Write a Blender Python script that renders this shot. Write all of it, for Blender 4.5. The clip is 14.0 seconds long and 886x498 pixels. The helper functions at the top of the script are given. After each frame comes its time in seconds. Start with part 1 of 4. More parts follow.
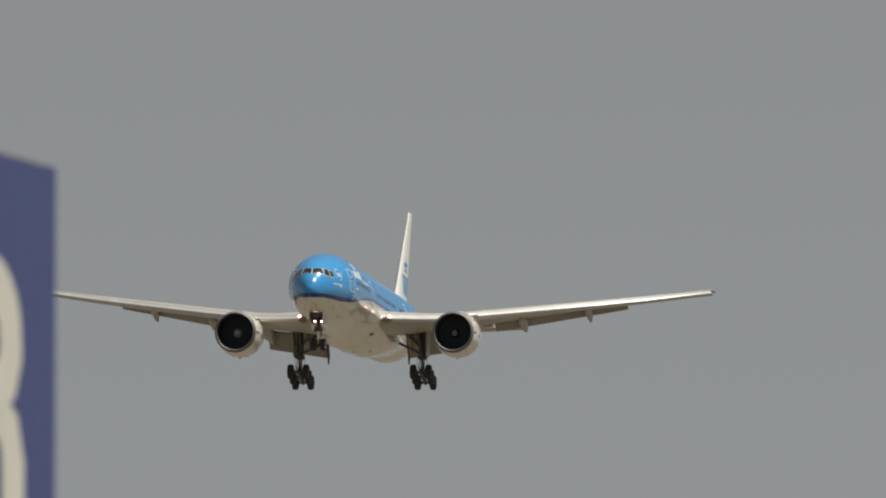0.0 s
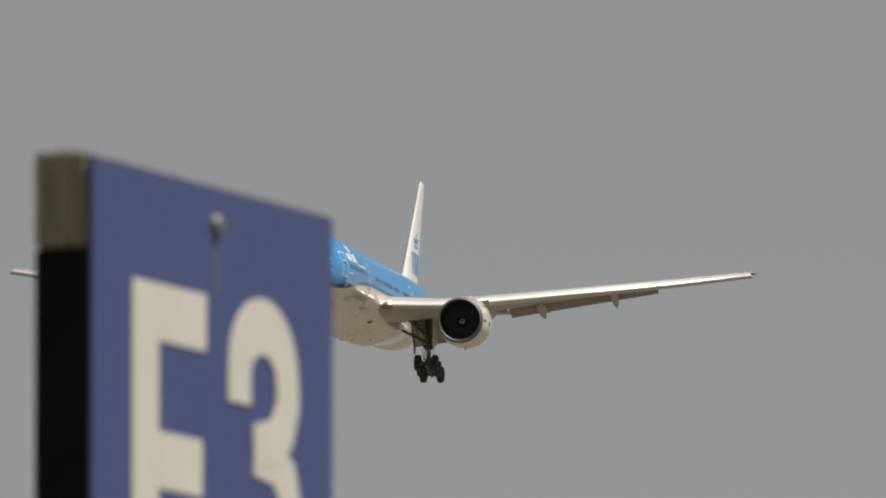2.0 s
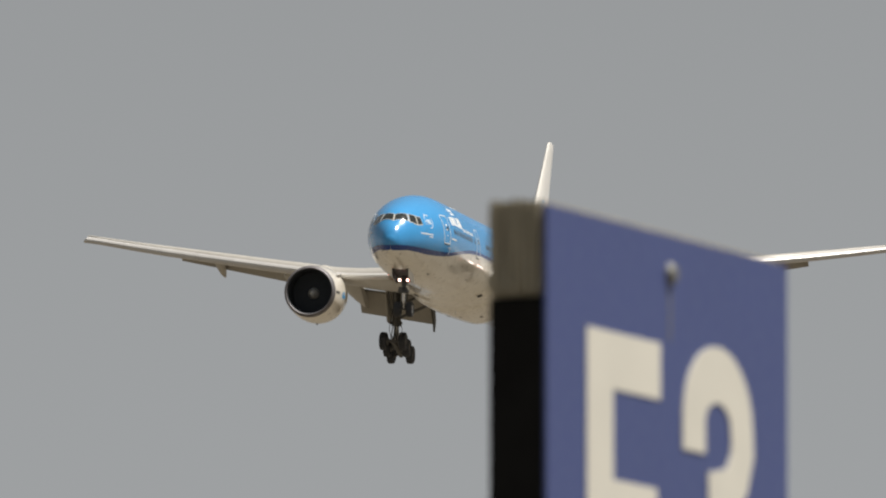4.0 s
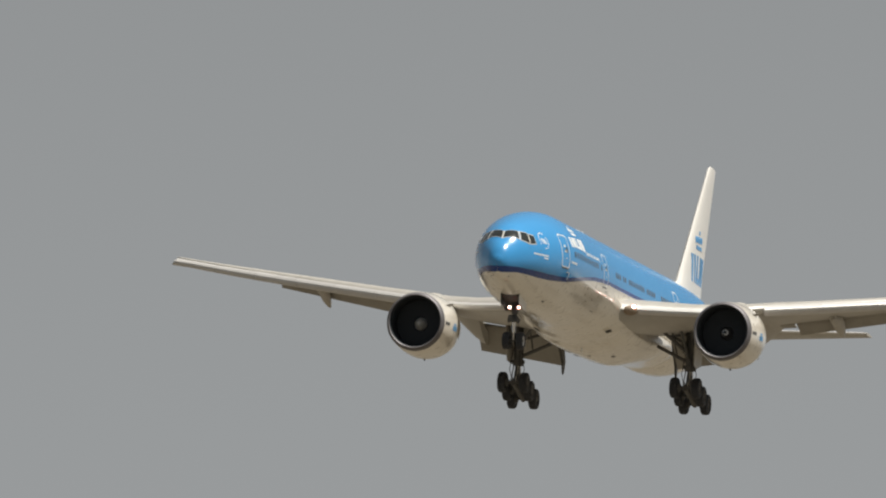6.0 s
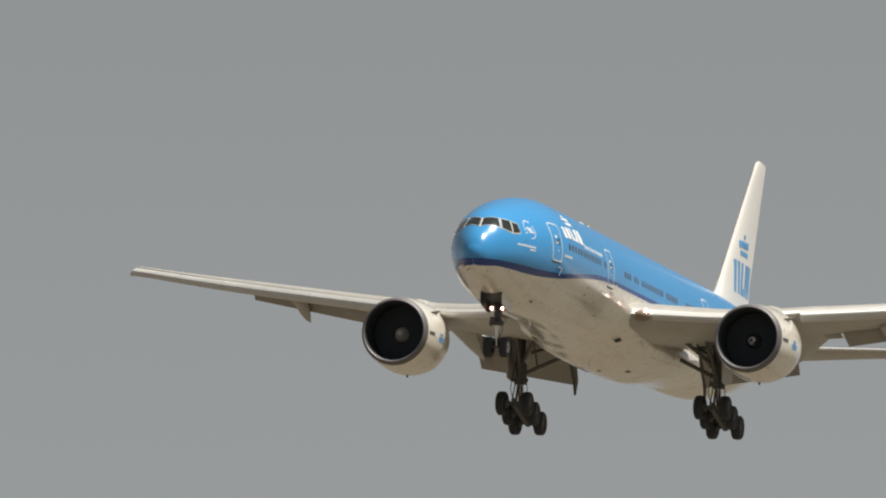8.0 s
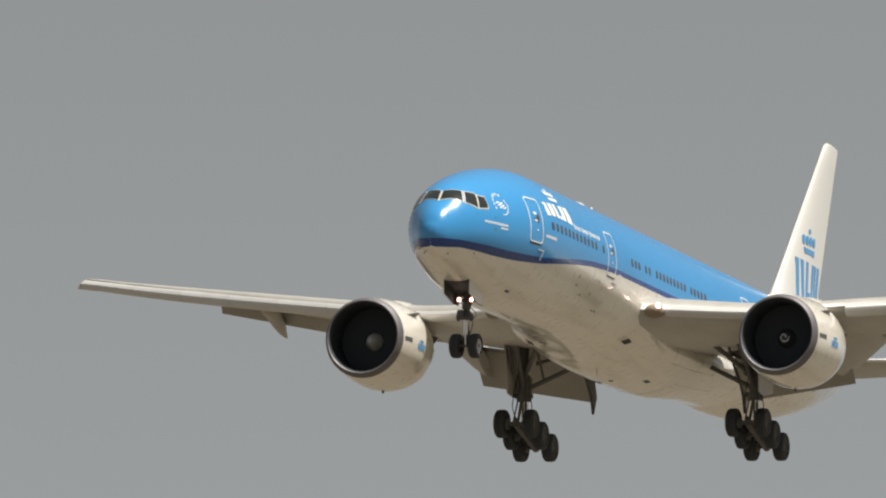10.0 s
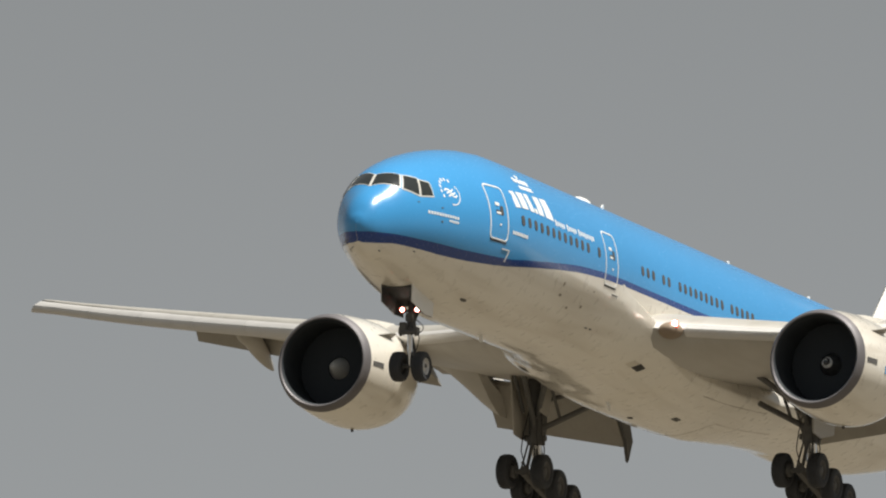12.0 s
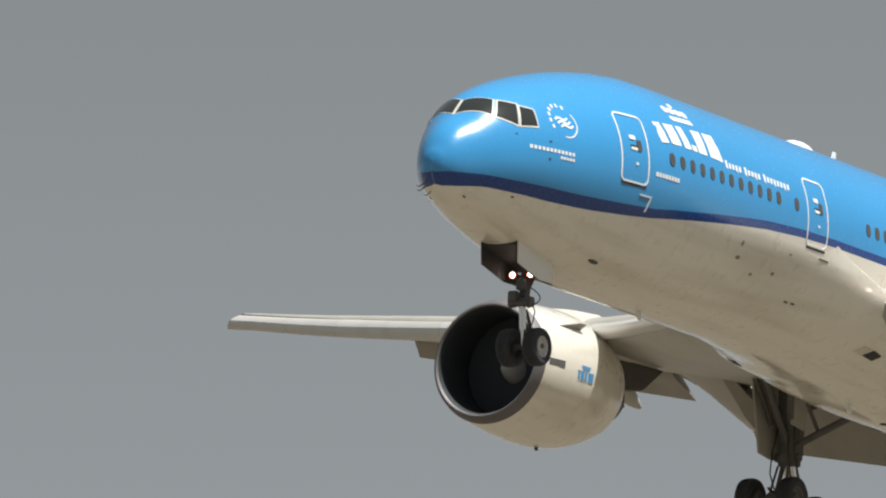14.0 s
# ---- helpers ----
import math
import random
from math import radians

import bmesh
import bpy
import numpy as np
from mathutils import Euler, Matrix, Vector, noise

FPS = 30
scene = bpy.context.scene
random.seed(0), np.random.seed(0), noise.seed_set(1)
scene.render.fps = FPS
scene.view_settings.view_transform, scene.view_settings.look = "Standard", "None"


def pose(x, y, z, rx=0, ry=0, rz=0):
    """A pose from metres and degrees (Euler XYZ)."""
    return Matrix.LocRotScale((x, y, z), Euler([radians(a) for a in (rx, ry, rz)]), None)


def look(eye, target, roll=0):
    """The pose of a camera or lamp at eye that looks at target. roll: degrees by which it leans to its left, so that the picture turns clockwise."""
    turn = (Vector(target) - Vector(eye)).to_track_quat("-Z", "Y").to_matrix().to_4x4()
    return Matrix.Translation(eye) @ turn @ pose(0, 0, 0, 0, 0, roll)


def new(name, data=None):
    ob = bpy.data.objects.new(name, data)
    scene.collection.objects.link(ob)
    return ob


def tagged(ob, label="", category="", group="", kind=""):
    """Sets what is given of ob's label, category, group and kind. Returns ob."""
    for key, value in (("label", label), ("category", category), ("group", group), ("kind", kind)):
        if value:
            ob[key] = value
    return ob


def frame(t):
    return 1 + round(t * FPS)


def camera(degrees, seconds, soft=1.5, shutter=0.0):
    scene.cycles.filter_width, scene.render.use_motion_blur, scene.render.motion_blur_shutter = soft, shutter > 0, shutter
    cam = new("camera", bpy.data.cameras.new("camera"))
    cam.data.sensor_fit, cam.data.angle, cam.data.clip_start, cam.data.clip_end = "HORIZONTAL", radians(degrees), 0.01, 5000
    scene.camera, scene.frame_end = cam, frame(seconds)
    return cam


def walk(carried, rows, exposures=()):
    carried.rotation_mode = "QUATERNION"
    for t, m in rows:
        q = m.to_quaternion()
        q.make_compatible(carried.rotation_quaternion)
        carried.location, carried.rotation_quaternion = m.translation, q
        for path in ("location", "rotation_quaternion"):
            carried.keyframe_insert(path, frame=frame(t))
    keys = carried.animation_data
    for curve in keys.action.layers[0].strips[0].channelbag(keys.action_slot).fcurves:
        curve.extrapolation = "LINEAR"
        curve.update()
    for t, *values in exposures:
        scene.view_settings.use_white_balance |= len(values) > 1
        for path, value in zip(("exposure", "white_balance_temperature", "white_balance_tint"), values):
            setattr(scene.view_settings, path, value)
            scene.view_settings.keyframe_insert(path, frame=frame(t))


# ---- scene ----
# ---- camera: a long lens on a fluid head, panning after the aircraft ----
cam = camera(3.354, 14.0, soft=2.1)
cam.data.dof.use_dof = True
cam.data.dof.focus_distance = 700.0
cam.data.dof.aperture_fstop = 52.0
EYE = (0.0, 0.0, 1.7)
AIM = [  # seconds, tilt up, turn to the left
    (0, 5.585, -1.706),
    (0.5, 5.600, -1.540),
    (1, 5.610, -1.446),
    (1.5, 5.665, -1.145),
    (2, 5.773, -0.652),
    (2.5, 5.852, -0.018),
    (3, 5.898, 0.500),
    (3.5, 5.929, 0.799),
    (4, 5.956, 1.076),
    (4.2, 5.981, 1.129),
    (4.5, 6.033, 1.365),
    (5, 6.166, 1.932),
    (5.5, 6.331, 2.600),
    (6, 6.497, 3.234),
    (6.3, 6.584, 3.543),
    (6.5, 6.640, 3.672),
    (7, 6.783, 4.149),
    (7.5, 6.910, 4.760),
    (7.7, 6.957, 5.058),
    (8, 7.043, 5.452),
    (8.5, 7.196, 6.122),
    (9, 7.363, 6.833),
    (9.5, 7.546, 7.613),
    (9.8, 7.666, 8.129),
    (10, 7.740, 8.472),
    (10.5, 7.963, 9.471),
    (11, 8.228, 10.645),
    (11.5, 8.513, 11.640),
    (12, 8.805, 12.850),
    (12.5, 9.119, 14.227),
    (13, 9.441, 16.048),
    (13.5, 9.789, 18.268),
    (14, 10.181, 20.486),
]
walk(cam, [(t, pose(*EYE, 90 + up, 0, turn)) for t, up, turn in AIM],
     exposures=[(0, -0.14, 6500, 10), (1.5, -0.12, 6500, 10.5), (3, 0.14, 6500, 11), (4.2, 0.16, 6500, 11), (6.5, 0.06, 6500, 10), (11, 0.22, 6500, 10), (12.5, 0.24, 6430, 9), (14, 0.30, 6270, 8)])

# ---- light: hazy grey sky, high sun over the aircraft's port side ----
SUN_EL, SUN_AZ = 65.0, 100.0   # azimuth clockwise from the way north (+y)
world = bpy.data.worlds.new("world")
scene.world = world
world.use_nodes = True
wn = world.node_tree.nodes
wl = world.node_tree.links
bg = wn["Background"]
sky = wn.new("ShaderNodeTexSky")
sky.sky_type = "NISHITA"
sky.sun_disc = False
sky.sun_elevation = radians(SUN_EL)
sky.sun_rotation = radians(SUN_AZ)
sky.dust_density = 4.0
sky.air_density = 1.0
grey = wn.new("ShaderNodeHueSaturation")
grey.inputs["Saturation"].default_value = 0.12
grey.inputs["Value"].default_value = 0.06
haze = wn.new("ShaderNodeMix")
haze.data_type = "RGBA"
haze.inputs["Factor"].default_value = 0.72
haze.inputs["B"].default_value = (0.284, 0.297, 0.302, 1)
wl.new(sky.outputs["Color"], grey.inputs["Color"])
wl.new(grey.outputs["Color"], haze.inputs["A"])
# the haze thins with height: brighter towards the horizon
way = wn.new("ShaderNodeTexCoord")
height = wn.new("ShaderNodeSeparateXYZ")
wl.new(way.outputs["Generated"], height.inputs[0])
thin = wn.new("ShaderNodeMapRange")
thin.inputs["From Min"].default_value, thin.inputs["From Max"].default_value = 0.05, 0.22
thin.inputs["To Min"].default_value, thin.inputs["To Max"].default_value = 1.37, 0.68
wl.new(height.outputs["Z"], thin.inputs["Value"])
fade = wn.new("ShaderNodeVectorMath")
fade.operation = "SCALE"
wl.new(haze.outputs["Result"], fade.inputs[0])
wl.new(thin.outputs[0], fade.inputs["Scale"])
wl.new(fade.outputs["Vector"], bg.inputs["Color"])
bg.inputs["Strength"].default_value = 1.0
sun = new("sun", bpy.data.lights.new("sun", "SUN"))
sun.data.energy, sun.data.angle, sun.data.color = 5.0, radians(0.53), (1.0, 0.955, 0.88)
sx, sy, sz = math.sin(radians(SUN_AZ)) * math.cos(radians(SUN_EL)), math.cos(radians(SUN_AZ)) * math.cos(radians(SUN_EL)), math.sin(radians(SUN_EL))
sun.matrix_world = look((sx * 100, sy * 100, sz * 100), (0, 0, 0))

# ---- materials ----


def surface(name, base, rough=0.5, metal=0.0, vary=0.06, scale=1.2, fine=14.0, bump=0.0, coat=0.0, stain=None, stain_amount=0.0, stretch=(1, 1, 1), spec=0.5, seams=False):
    """Base colour with two scales of variation, optional streaky stains and fine relief."""
    m = bpy.data.materials.new(name)
    m.use_nodes = True
    n, l = m.node_tree.nodes, m.node_tree.links
    b = n["Principled BSDF"]
    b.inputs["Metallic"].default_value = metal
    b.inputs["Coat Weight"].default_value = coat
    b.inputs["Coat Roughness"].default_value = 0.11
    b.inputs["Specular IOR Level"].default_value = spec
    tc = n.new("ShaderNodeTexCoord")
    mp = n.new("ShaderNodeMapping")
    mp.inputs["Scale"].default_value = stretch
    l.new(tc.outputs["Object"], mp.inputs["Vector"])
    big, small = n.new("ShaderNodeTexNoise"), n.new("ShaderNodeTexNoise")
    big.inputs["Scale"].default_value, big.inputs["Detail"].default_value = scale, 4
    small.inputs["Scale"].default_value, small.inputs["Detail"].default_value = fine, 3
    for q in (big, small):
        l.new(mp.outputs["Vector"], q.inputs["Vector"])
    mul = n.new("ShaderNodeMath")
    mul.operation = "ADD"
    l.new(big.outputs["Fac"], mul.inputs[0])
    l.new(small.outputs["Fac"], mul.inputs[1])
    rng = n.new("ShaderNodeMapRange")
    rng.inputs["From Min"].default_value, rng.inputs["From Max"].default_value = 0.6, 1.4
    rng.inputs["To Min"].default_value, rng.inputs["To Max"].default_value = 1 - vary, 1 + vary
    l.new(mul.outputs[0], rng.inputs["Value"])
    tint = n.new("ShaderNodeMix")
    tint.data_type, tint.blend_type = "RGBA", "MULTIPLY"
    tint.inputs["Factor"].default_value = 1
    tint.inputs["A"].default_value = (*base, 1)
    l.new(rng.outputs[0], tint.inputs["B"])
    out = tint.outputs["Result"]
    if stain:
        st = n.new("ShaderNodeTexNoise")
        st.inputs["Scale"].default_value, st.inputs["Detail"].default_value = 1.0, 2.5
        ms = n.new("ShaderNodeMapping")
        ms.inputs["Scale"].default_value = (1.6, 0.16, 1.6)
        l.new(tc.outputs["Object"], ms.inputs["Vector"])
        l.new(ms.outputs["Vector"], st.inputs["Vector"])
        rs = n.new("ShaderNodeMapRange")
        rs.inputs["From Min"].default_value, rs.inputs["From Max"].default_value = 0.48, 0.78
        rs.inputs["To Min"].default_value, rs.inputs["To Max"].default_value = 0.0, stain_amount
        l.new(st.outputs["Fac"], rs.inputs["Value"])
        mx = n.new("ShaderNodeMix")
        mx.data_type = "RGBA"
        mx.inputs["B"].default_value = (*stain, 1)
        l.new(rs.outputs[0], mx.inputs["Factor"])
        l.new(out, mx.inputs["A"])
        out = mx.outputs["Result"]
    if seams:
        # skin panel seams: thin darker hoops along the barrel
        sp = n.new("ShaderNodeSeparateXYZ")
        l.new(tc.outputs["Object"], sp.inputs[0])
        md = n.new("ShaderNodeMath")
        md.operation = "PINGPONG"
        md.inputs[1].default_value = 1.9
        l.new(sp.outputs["Y"], md.inputs[0])
        lt = n.new("ShaderNodeMath")
        lt.operation = "LESS_THAN"
        lt.inputs[1].default_value = 0.012
        l.new(md.outputs[0], lt.inputs[0])
        mf = n.new("ShaderNodeMath")
        mf.operation = "MULTIPLY"
        mf.inputs[1].default_value = 0.18
        l.new(lt.outputs[0], mf.inputs[0])
        mq = n.new("ShaderNodeMix")
        mq.data_type = "RGBA"
        mq.inputs["B"].default_value = (base[0] * 0.5, base[1] * 0.5, base[2] * 0.5, 1)
        l.new(mf.outputs[0], mq.inputs["Factor"])
        l.new(out, mq.inputs["A"])
        out = mq.outputs["Result"]
    l.new(out, b.inputs["Base Color"])
    rr = n.new("ShaderNodeMapRange")
    rr.inputs["From Min"].default_value, rr.inputs["From Max"].default_value = 0.3, 0.7
    rr.inputs["To Min"].default_value, rr.inputs["To Max"].default_value = rough * 0.85, min(1, rough * 1.15)
    l.new(small.outputs["Fac"], rr.inputs["Value"])
    l.new(rr.outputs[0], b.inputs["Roughness"])
    if bump:
        bp = n.new("ShaderNodeBump")
        bp.inputs["Strength"].default_value = bump
        bp.inputs["Distance"].default_value = 0.02
        l.new(mul.outputs[0], bp.inputs["Height"])
        l.new(bp.outputs["Normal"], b.inputs["Normal"])
    return m


def lamp_glow(name, colour, strength):
    m = bpy.data.materials.new(name)
    m.use_nodes = True
    b = m.node_tree.nodes["Principled BSDF"]
    b.inputs["Base Color"].default_value = (*colour, 1)
    b.inputs["Emission Color"].default_value = (*colour, 1)
    b.inputs["Emission Strength"].default_value = strength
    return m


BLUE = surface("airline_blue_paint", (0.050, 0.295, 0.62), 0.24, vary=0.04, scale=0.5, coat=0.3, seams=True)
NAVY = surface("navy_paint", (0.006, 0.048, 0.24), 0.25, vary=0.06, coat=0.4)
WHITE = surface("white_paint", (0.84, 0.795, 0.70), 0.30, vary=0.035, scale=0.6, fine=2.5, coat=1.0, stain=(0.46, 0.39, 0.29), stain_amount=0.5, seams=True)
FAIR = surface("soiled_belly_paint", (0.66, 0.61, 0.51), 0.34, vary=0.07, scale=0.5, coat=0.4, stain=(0.38, 0.31, 0.23), stain_amount=0.7, seams=True)
FIN = surface("clean_white_paint", (0.78, 0.76, 0.71), 0.36, vary=0.03, scale=0.6, coat=0.2)
MARK = surface("white_marking", (0.84, 0.84, 0.82), 0.4, vary=0.03)
MARK_BLUE = surface("blue_marking", (0.10, 0.33, 0.62), 0.4, vary=0.05)
WING = surface("grey_wing_paint", (0.44, 0.42, 0.38), 0.42, vary=0.08, scale=0.7, stain=(0.30, 0.27, 0.22), stain_amount=0.35)
FLAP = surface("grey_flap_paint", (0.31, 0.29, 0.255), 0.5, vary=0.12, scale=0.9, stain=(0.22, 0.2, 0.16), stain_amount=0.4)
ALU = surface("bare_aluminium", (0.72, 0.71, 0.70), 0.3, metal=1.0, vary=0.06, scale=0.9)
SLAT = surface("pale_slat_paint", (0.58, 0.565, 0.54), 0.36, metal=0.1, vary=0.07, scale=0.9)
LIP = surface("inlet_lip_metal", (0.19, 0.18, 0.185), 0.62, metal=0.6, vary=0.07, scale=1.5)
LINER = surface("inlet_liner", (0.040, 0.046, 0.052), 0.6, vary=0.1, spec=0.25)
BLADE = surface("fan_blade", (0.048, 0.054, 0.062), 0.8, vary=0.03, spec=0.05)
SPIN_PALE = surface("blurred_spinner", (0.50, 0.50, 0.48), 0.6, vary=0.05)
SPIN = surface("spinner", (0.06, 0.062, 0.066), 0.4, vary=0.1)
EXHAUST = surface("exhaust_metal", (0.16, 0.13, 0.10), 0.45, metal=1.0, vary=0.15)
GEAR = surface("gear_steel", (0.115, 0.113, 0.108), 0.6, spec=0.25, vary=0.2, scale=4, bump=0.2)
CHROME = surface("oleo_chrome", (0.7, 0.7, 0.7), 0.18, metal=1.0, vary=0.04)
TYRE = surface("tyre_rubber", (0.032, 0.034, 0.039), 0.75, vary=0.2, scale=6, bump=0.3)
HUB = surface("wheel_hub", (0.55, 0.54, 0.52), 0.4, metal=0.3, vary=0.1, scale=6)
# tan darkened to hold the shade on the forward-down side of the housing
TAN = surface("shaded_tan", (0.27, 0.205, 0.145), 0.55, vary=0.15, scale=2)
STAINED = surface("seam_sealant", (0.28, 0.235, 0.18), 0.6, vary=0.2)
# near-black for hoses and linings; also stands in for shade in wells and recesses
DARK = surface("dark_parts_and_shade", (0.040, 0.039, 0.037), 0.7, vary=0.25, scale=5)
GLASS = surface("cockpit_glass", (0.022, 0.026, 0.024), 0.07, vary=0.2, coat=0.6, spec=0.6)
PANE = surface("cabin_pane", (0.085, 0.085, 0.080), 0.12, vary=0.25, scale=3, spec=0.6)
TRIM = surface("pale_window_frame", (0.66, 0.64, 0.58), 0.4, vary=0.05)
LIGHT_W = lamp_glow("landing_light", (1.0, 0.93, 0.82), 9.0)
# emission that imitates the red flare around the landing lights
LIGHT_R = lamp_glow("red_flare_ring", (1.0, 0.16, 0.10), 0.9)
SIGN_BLUE = surface("sign_blue", (0.056, 0.077, 0.205), 0.5, vary=0.05, scale=5, fine=60)
SIGN_WHITE = surface("sign_letter_white", (0.64, 0.62, 0.55), 0.55, vary=0.04, scale=6)
WOOD = surface("weathered_pale_wood", (0.34, 0.31, 0.24), 0.8, vary=0.35, scale=10, fine=40, bump=0.5, stretch=(3, 3, 0.3))
# black that stands in for the shade between the two boards
BLACK = surface("black_hollow_shade", (0.006, 0.006, 0.006), 0.8, vary=0.2, spec=0.2)
STEEL = surface("galvanised_steel", (0.20, 0.20, 0.19), 0.6, metal=0.4, vary=0.12, scale=5)
GROUND = surface("dry_grass_ground", (0.130, 0.111, 0.081), 0.95, vary=0.25, scale=0.05, fine=2.0, bump=0.3)


# ---- building helpers ----


def part(name, bm, material, parent, label="", smooth=True):
    me = bpy.data.meshes.new(name)
    bmesh.ops.recalc_face_normals(bm, faces=bm.faces)
    for f in bm.faces:
        # added black fill at both edges, imitating the dark hollow between the boards
        f.smooth = smooth
    if smooth:
        for e in bm.edges:
            if len(e.link_faces) == 2 and e.calc_face_angle(0) > 0.6:
                e.smooth = False
    bm.to_mesh(me)
    bm.free()
    for m in material if isinstance(material, (list, tuple)) else [material]:
        me.materials.append(m)
    ob = new(name, me)
    if parent is not None:
        ob.parent = parent
    return tagged(ob, label)


def loft(bm, rings, cap=True, mats=None, closed=True):
    """Skin of equal rings of points. mats: a material index for each strip along the ring."""
    vs = [[bm.verts.new(p) for p in r] for r in rings]
    k = len(rings[0])
    for a, b in zip(vs, vs[1:]):
        for i in range(k if closed else k - 1):
            j = (i + 1) % k
            f = bm.faces.new((a[i], a[j], b[j], b[i]))
            if mats:
                f.material_index = mats[i]
    if cap:
        bm.faces.new(vs[0])
        bm.faces.new(vs[-1])
    return vs


def revolve(bm, profile, centre, seg=48, tilt=0.0, cap=False):
    """Turn (aft, radius) rows about an axis along y. tilt slants the front face."""
    cx, cy, cz = centre
    rings = []
    for a, r in profile:
        ring = []
        for i in range(seg):
            th = 2 * math.pi * i / seg
            ring.append((cx + r * math.cos(th), cy + a + tilt * r * math.sin(th), cz + r * math.sin(th)))
        rings.append(ring)
    loft(bm, rings, cap)


def tube(bm, p, q, r, r2=None, seg=14):
    p, q = Vector(p), Vector(q)
    d = (q - p).normalized()
    s = d.cross(Vector((0.31, 0.17, 0.93))).normalized()
    u = d.cross(s)
    r2 = r if r2 is None else r2
    loft(bm, [[p + (s * math.cos(2 * math.pi * i / seg) + u * math.sin(2 * math.pi * i / seg)) * r for i in range(seg)],
              [q + (s * math.cos(2 * math.pi * i / seg) + u * math.sin(2 * math.pi * i / seg)) * r2 for i in range(seg)]])


def slab(bm, corners, thick, bevel=0.0):
    """A plate of four or more corners, given thickness along its normal."""
    c = [Vector(p) for p in corners]
    nrm = (c[1] - c[0]).cross(c[2] - c[0]).normalized() * thick / 2
    a = [bm.verts.new(p + nrm) for p in c]
    b = [bm.verts.new(p - nrm) for p in c]
    bm.faces.new(a)
    bm.faces.new(list(reversed(b)))
    k = len(c)
    made = []
    for i in range(k):
        made.append(bm.faces.new((a[i], b[i], b[(i + 1) % k], a[(i + 1) % k])))
    if bevel:
        bmesh.ops.bevel(bm, geom=list({e for f in bm.faces for e in f.edges if e.verts[0] in a + b}), offset=bevel, segments=2, affect="EDGES")


def box(bm, lo, hi, bevel=0.0):
    r = bmesh.ops.create_cube(bm, size=1.0)
    for v in r["verts"]:
        v.co = Vector([lo[i] + (v.co[i] + 0.5) * (hi[i] - lo[i]) for i in range(3)])
    if bevel:
        es = list({e for v in r["verts"] for e in v.link_edges})
        bmesh.ops.bevel(bm, geom=es, offset=bevel, segments=2, affect="EDGES")


# ---- the aircraft: local x to port, y aft from the nose, z up from the barrel's axis ----
# station, top, bottom, half width, height of the widest line
NOSE = [(0.32,-0.92,-0.92,0.0,-0.92),(0.36,-0.70,-1.15,0.20,-0.92),(0.46,-0.48,-1.38,0.38,-0.90),(0.66,-0.10,-1.62,0.60,-0.87),(0.94,0.22,-1.82,0.80,-0.82),
 (1.2,0.43,-1.95,0.97,-0.76),(1.42,0.61,-1.99,1.11,-0.70),(1.85,1.05,-2.08,1.37,-0.63),(2.4,1.43,-2.18,1.64,-0.55),(3.2,1.79,-2.36,1.96,-0.44),(4.2,2.14,-2.57,2.26,-0.32),
 (5.5,2.51,-2.81,2.59,-0.20),(7.0,2.83,-3.02,2.88,-0.08),(9.0,3.08,-3.10,3.07,0.0),(11.0,3.10,-3.10,3.10,0.0),(40.0,3.10,-3.12,3.10,0.0),(43.0,3.10,-3.26,3.08,0.0),
 (46.0,3.08,-3.18,2.97,0.06),(49.0,3.04,-2.80,2.76,0.22),(52.0,2.96,-2.26,2.42,0.44),(56.0,2.75,-1.36,1.78,0.80),(60.0,2.40,-0.30,0.98,1.14),(62.2,2.10,0.50,0.42,1.35),(62.9,1.95,0.80,0.12,1.4)]
def section(x):
    return glide(x,NOSE)
def glide(x,S):
    """Monotone smooth values between the rows of a table."""
    if x<=S[0][0]: return S[0][1:]
    if x>=S[-1][0]: return S[-1][1:]
    k=max(i for i in range(len(S)-1) if S[i][0]<=x)
    a,b=S[k],S[k+1]; h=b[0]-a[0]; t=(x-a[0])/h
    out=[]
    for j in range(1,len(a)):
        d=(b[j]-a[j])/h
        dl=(a[j]-S[k-1][j])/(a[0]-S[k-1][0]) if k>0 else d
        dr=(S[k+2][j]-b[j])/(S[k+2][0]-b[0]) if k+2<len(S) else d
        m0=0 if dl*d<=0 else 2*dl*d/(dl+d)
        m1=0 if dr*d<=0 else 2*dr*d/(dr+d)
        t2,t3=t*t,t*t*t
        out.append((2*t3-3*t2+1)*a[j]+(t3-2*t2+t)*h*m0+(-2*t3+3*t2)*b[j]+(t3-t2)*h*m1)
    return tuple(out)
def side_y(x,z):
    top,bot,w,zc=section(x)
    h=(top-zc) if z>zc else (zc-bot)
    q=1-((z-zc)/max(h,1e-6))**2
    return w*math.sqrt(max(q,0))


def on_skin(x, y, z, off=0.0):
    """The place on the fuselage skin nearest along the section's radius, raised by off."""
    top, bot, w, zc = section(x)
    h = (top - zc) if z > zc else (zc - bot)
    k = 1 / max(1e-6, math.sqrt((y / w) ** 2 + ((z - zc) / h) ** 2))
    py, pz = y * k, zc + (z - zc) * k
    ny, nz = py / (w * w), (pz - zc) / (h * h)
    t2, b2, w2, c2 = section(x + 0.05)
    h2 = (t2 - c2) if pz > c2 else (c2 - b2)
    nx = -(1 - (py / w2) ** 2 - ((pz - c2) / h2) ** 2) / 0.05 / 2
    n = Vector((ny, nx, nz)).normalized()
    return Vector((py, x, pz)) + n * off


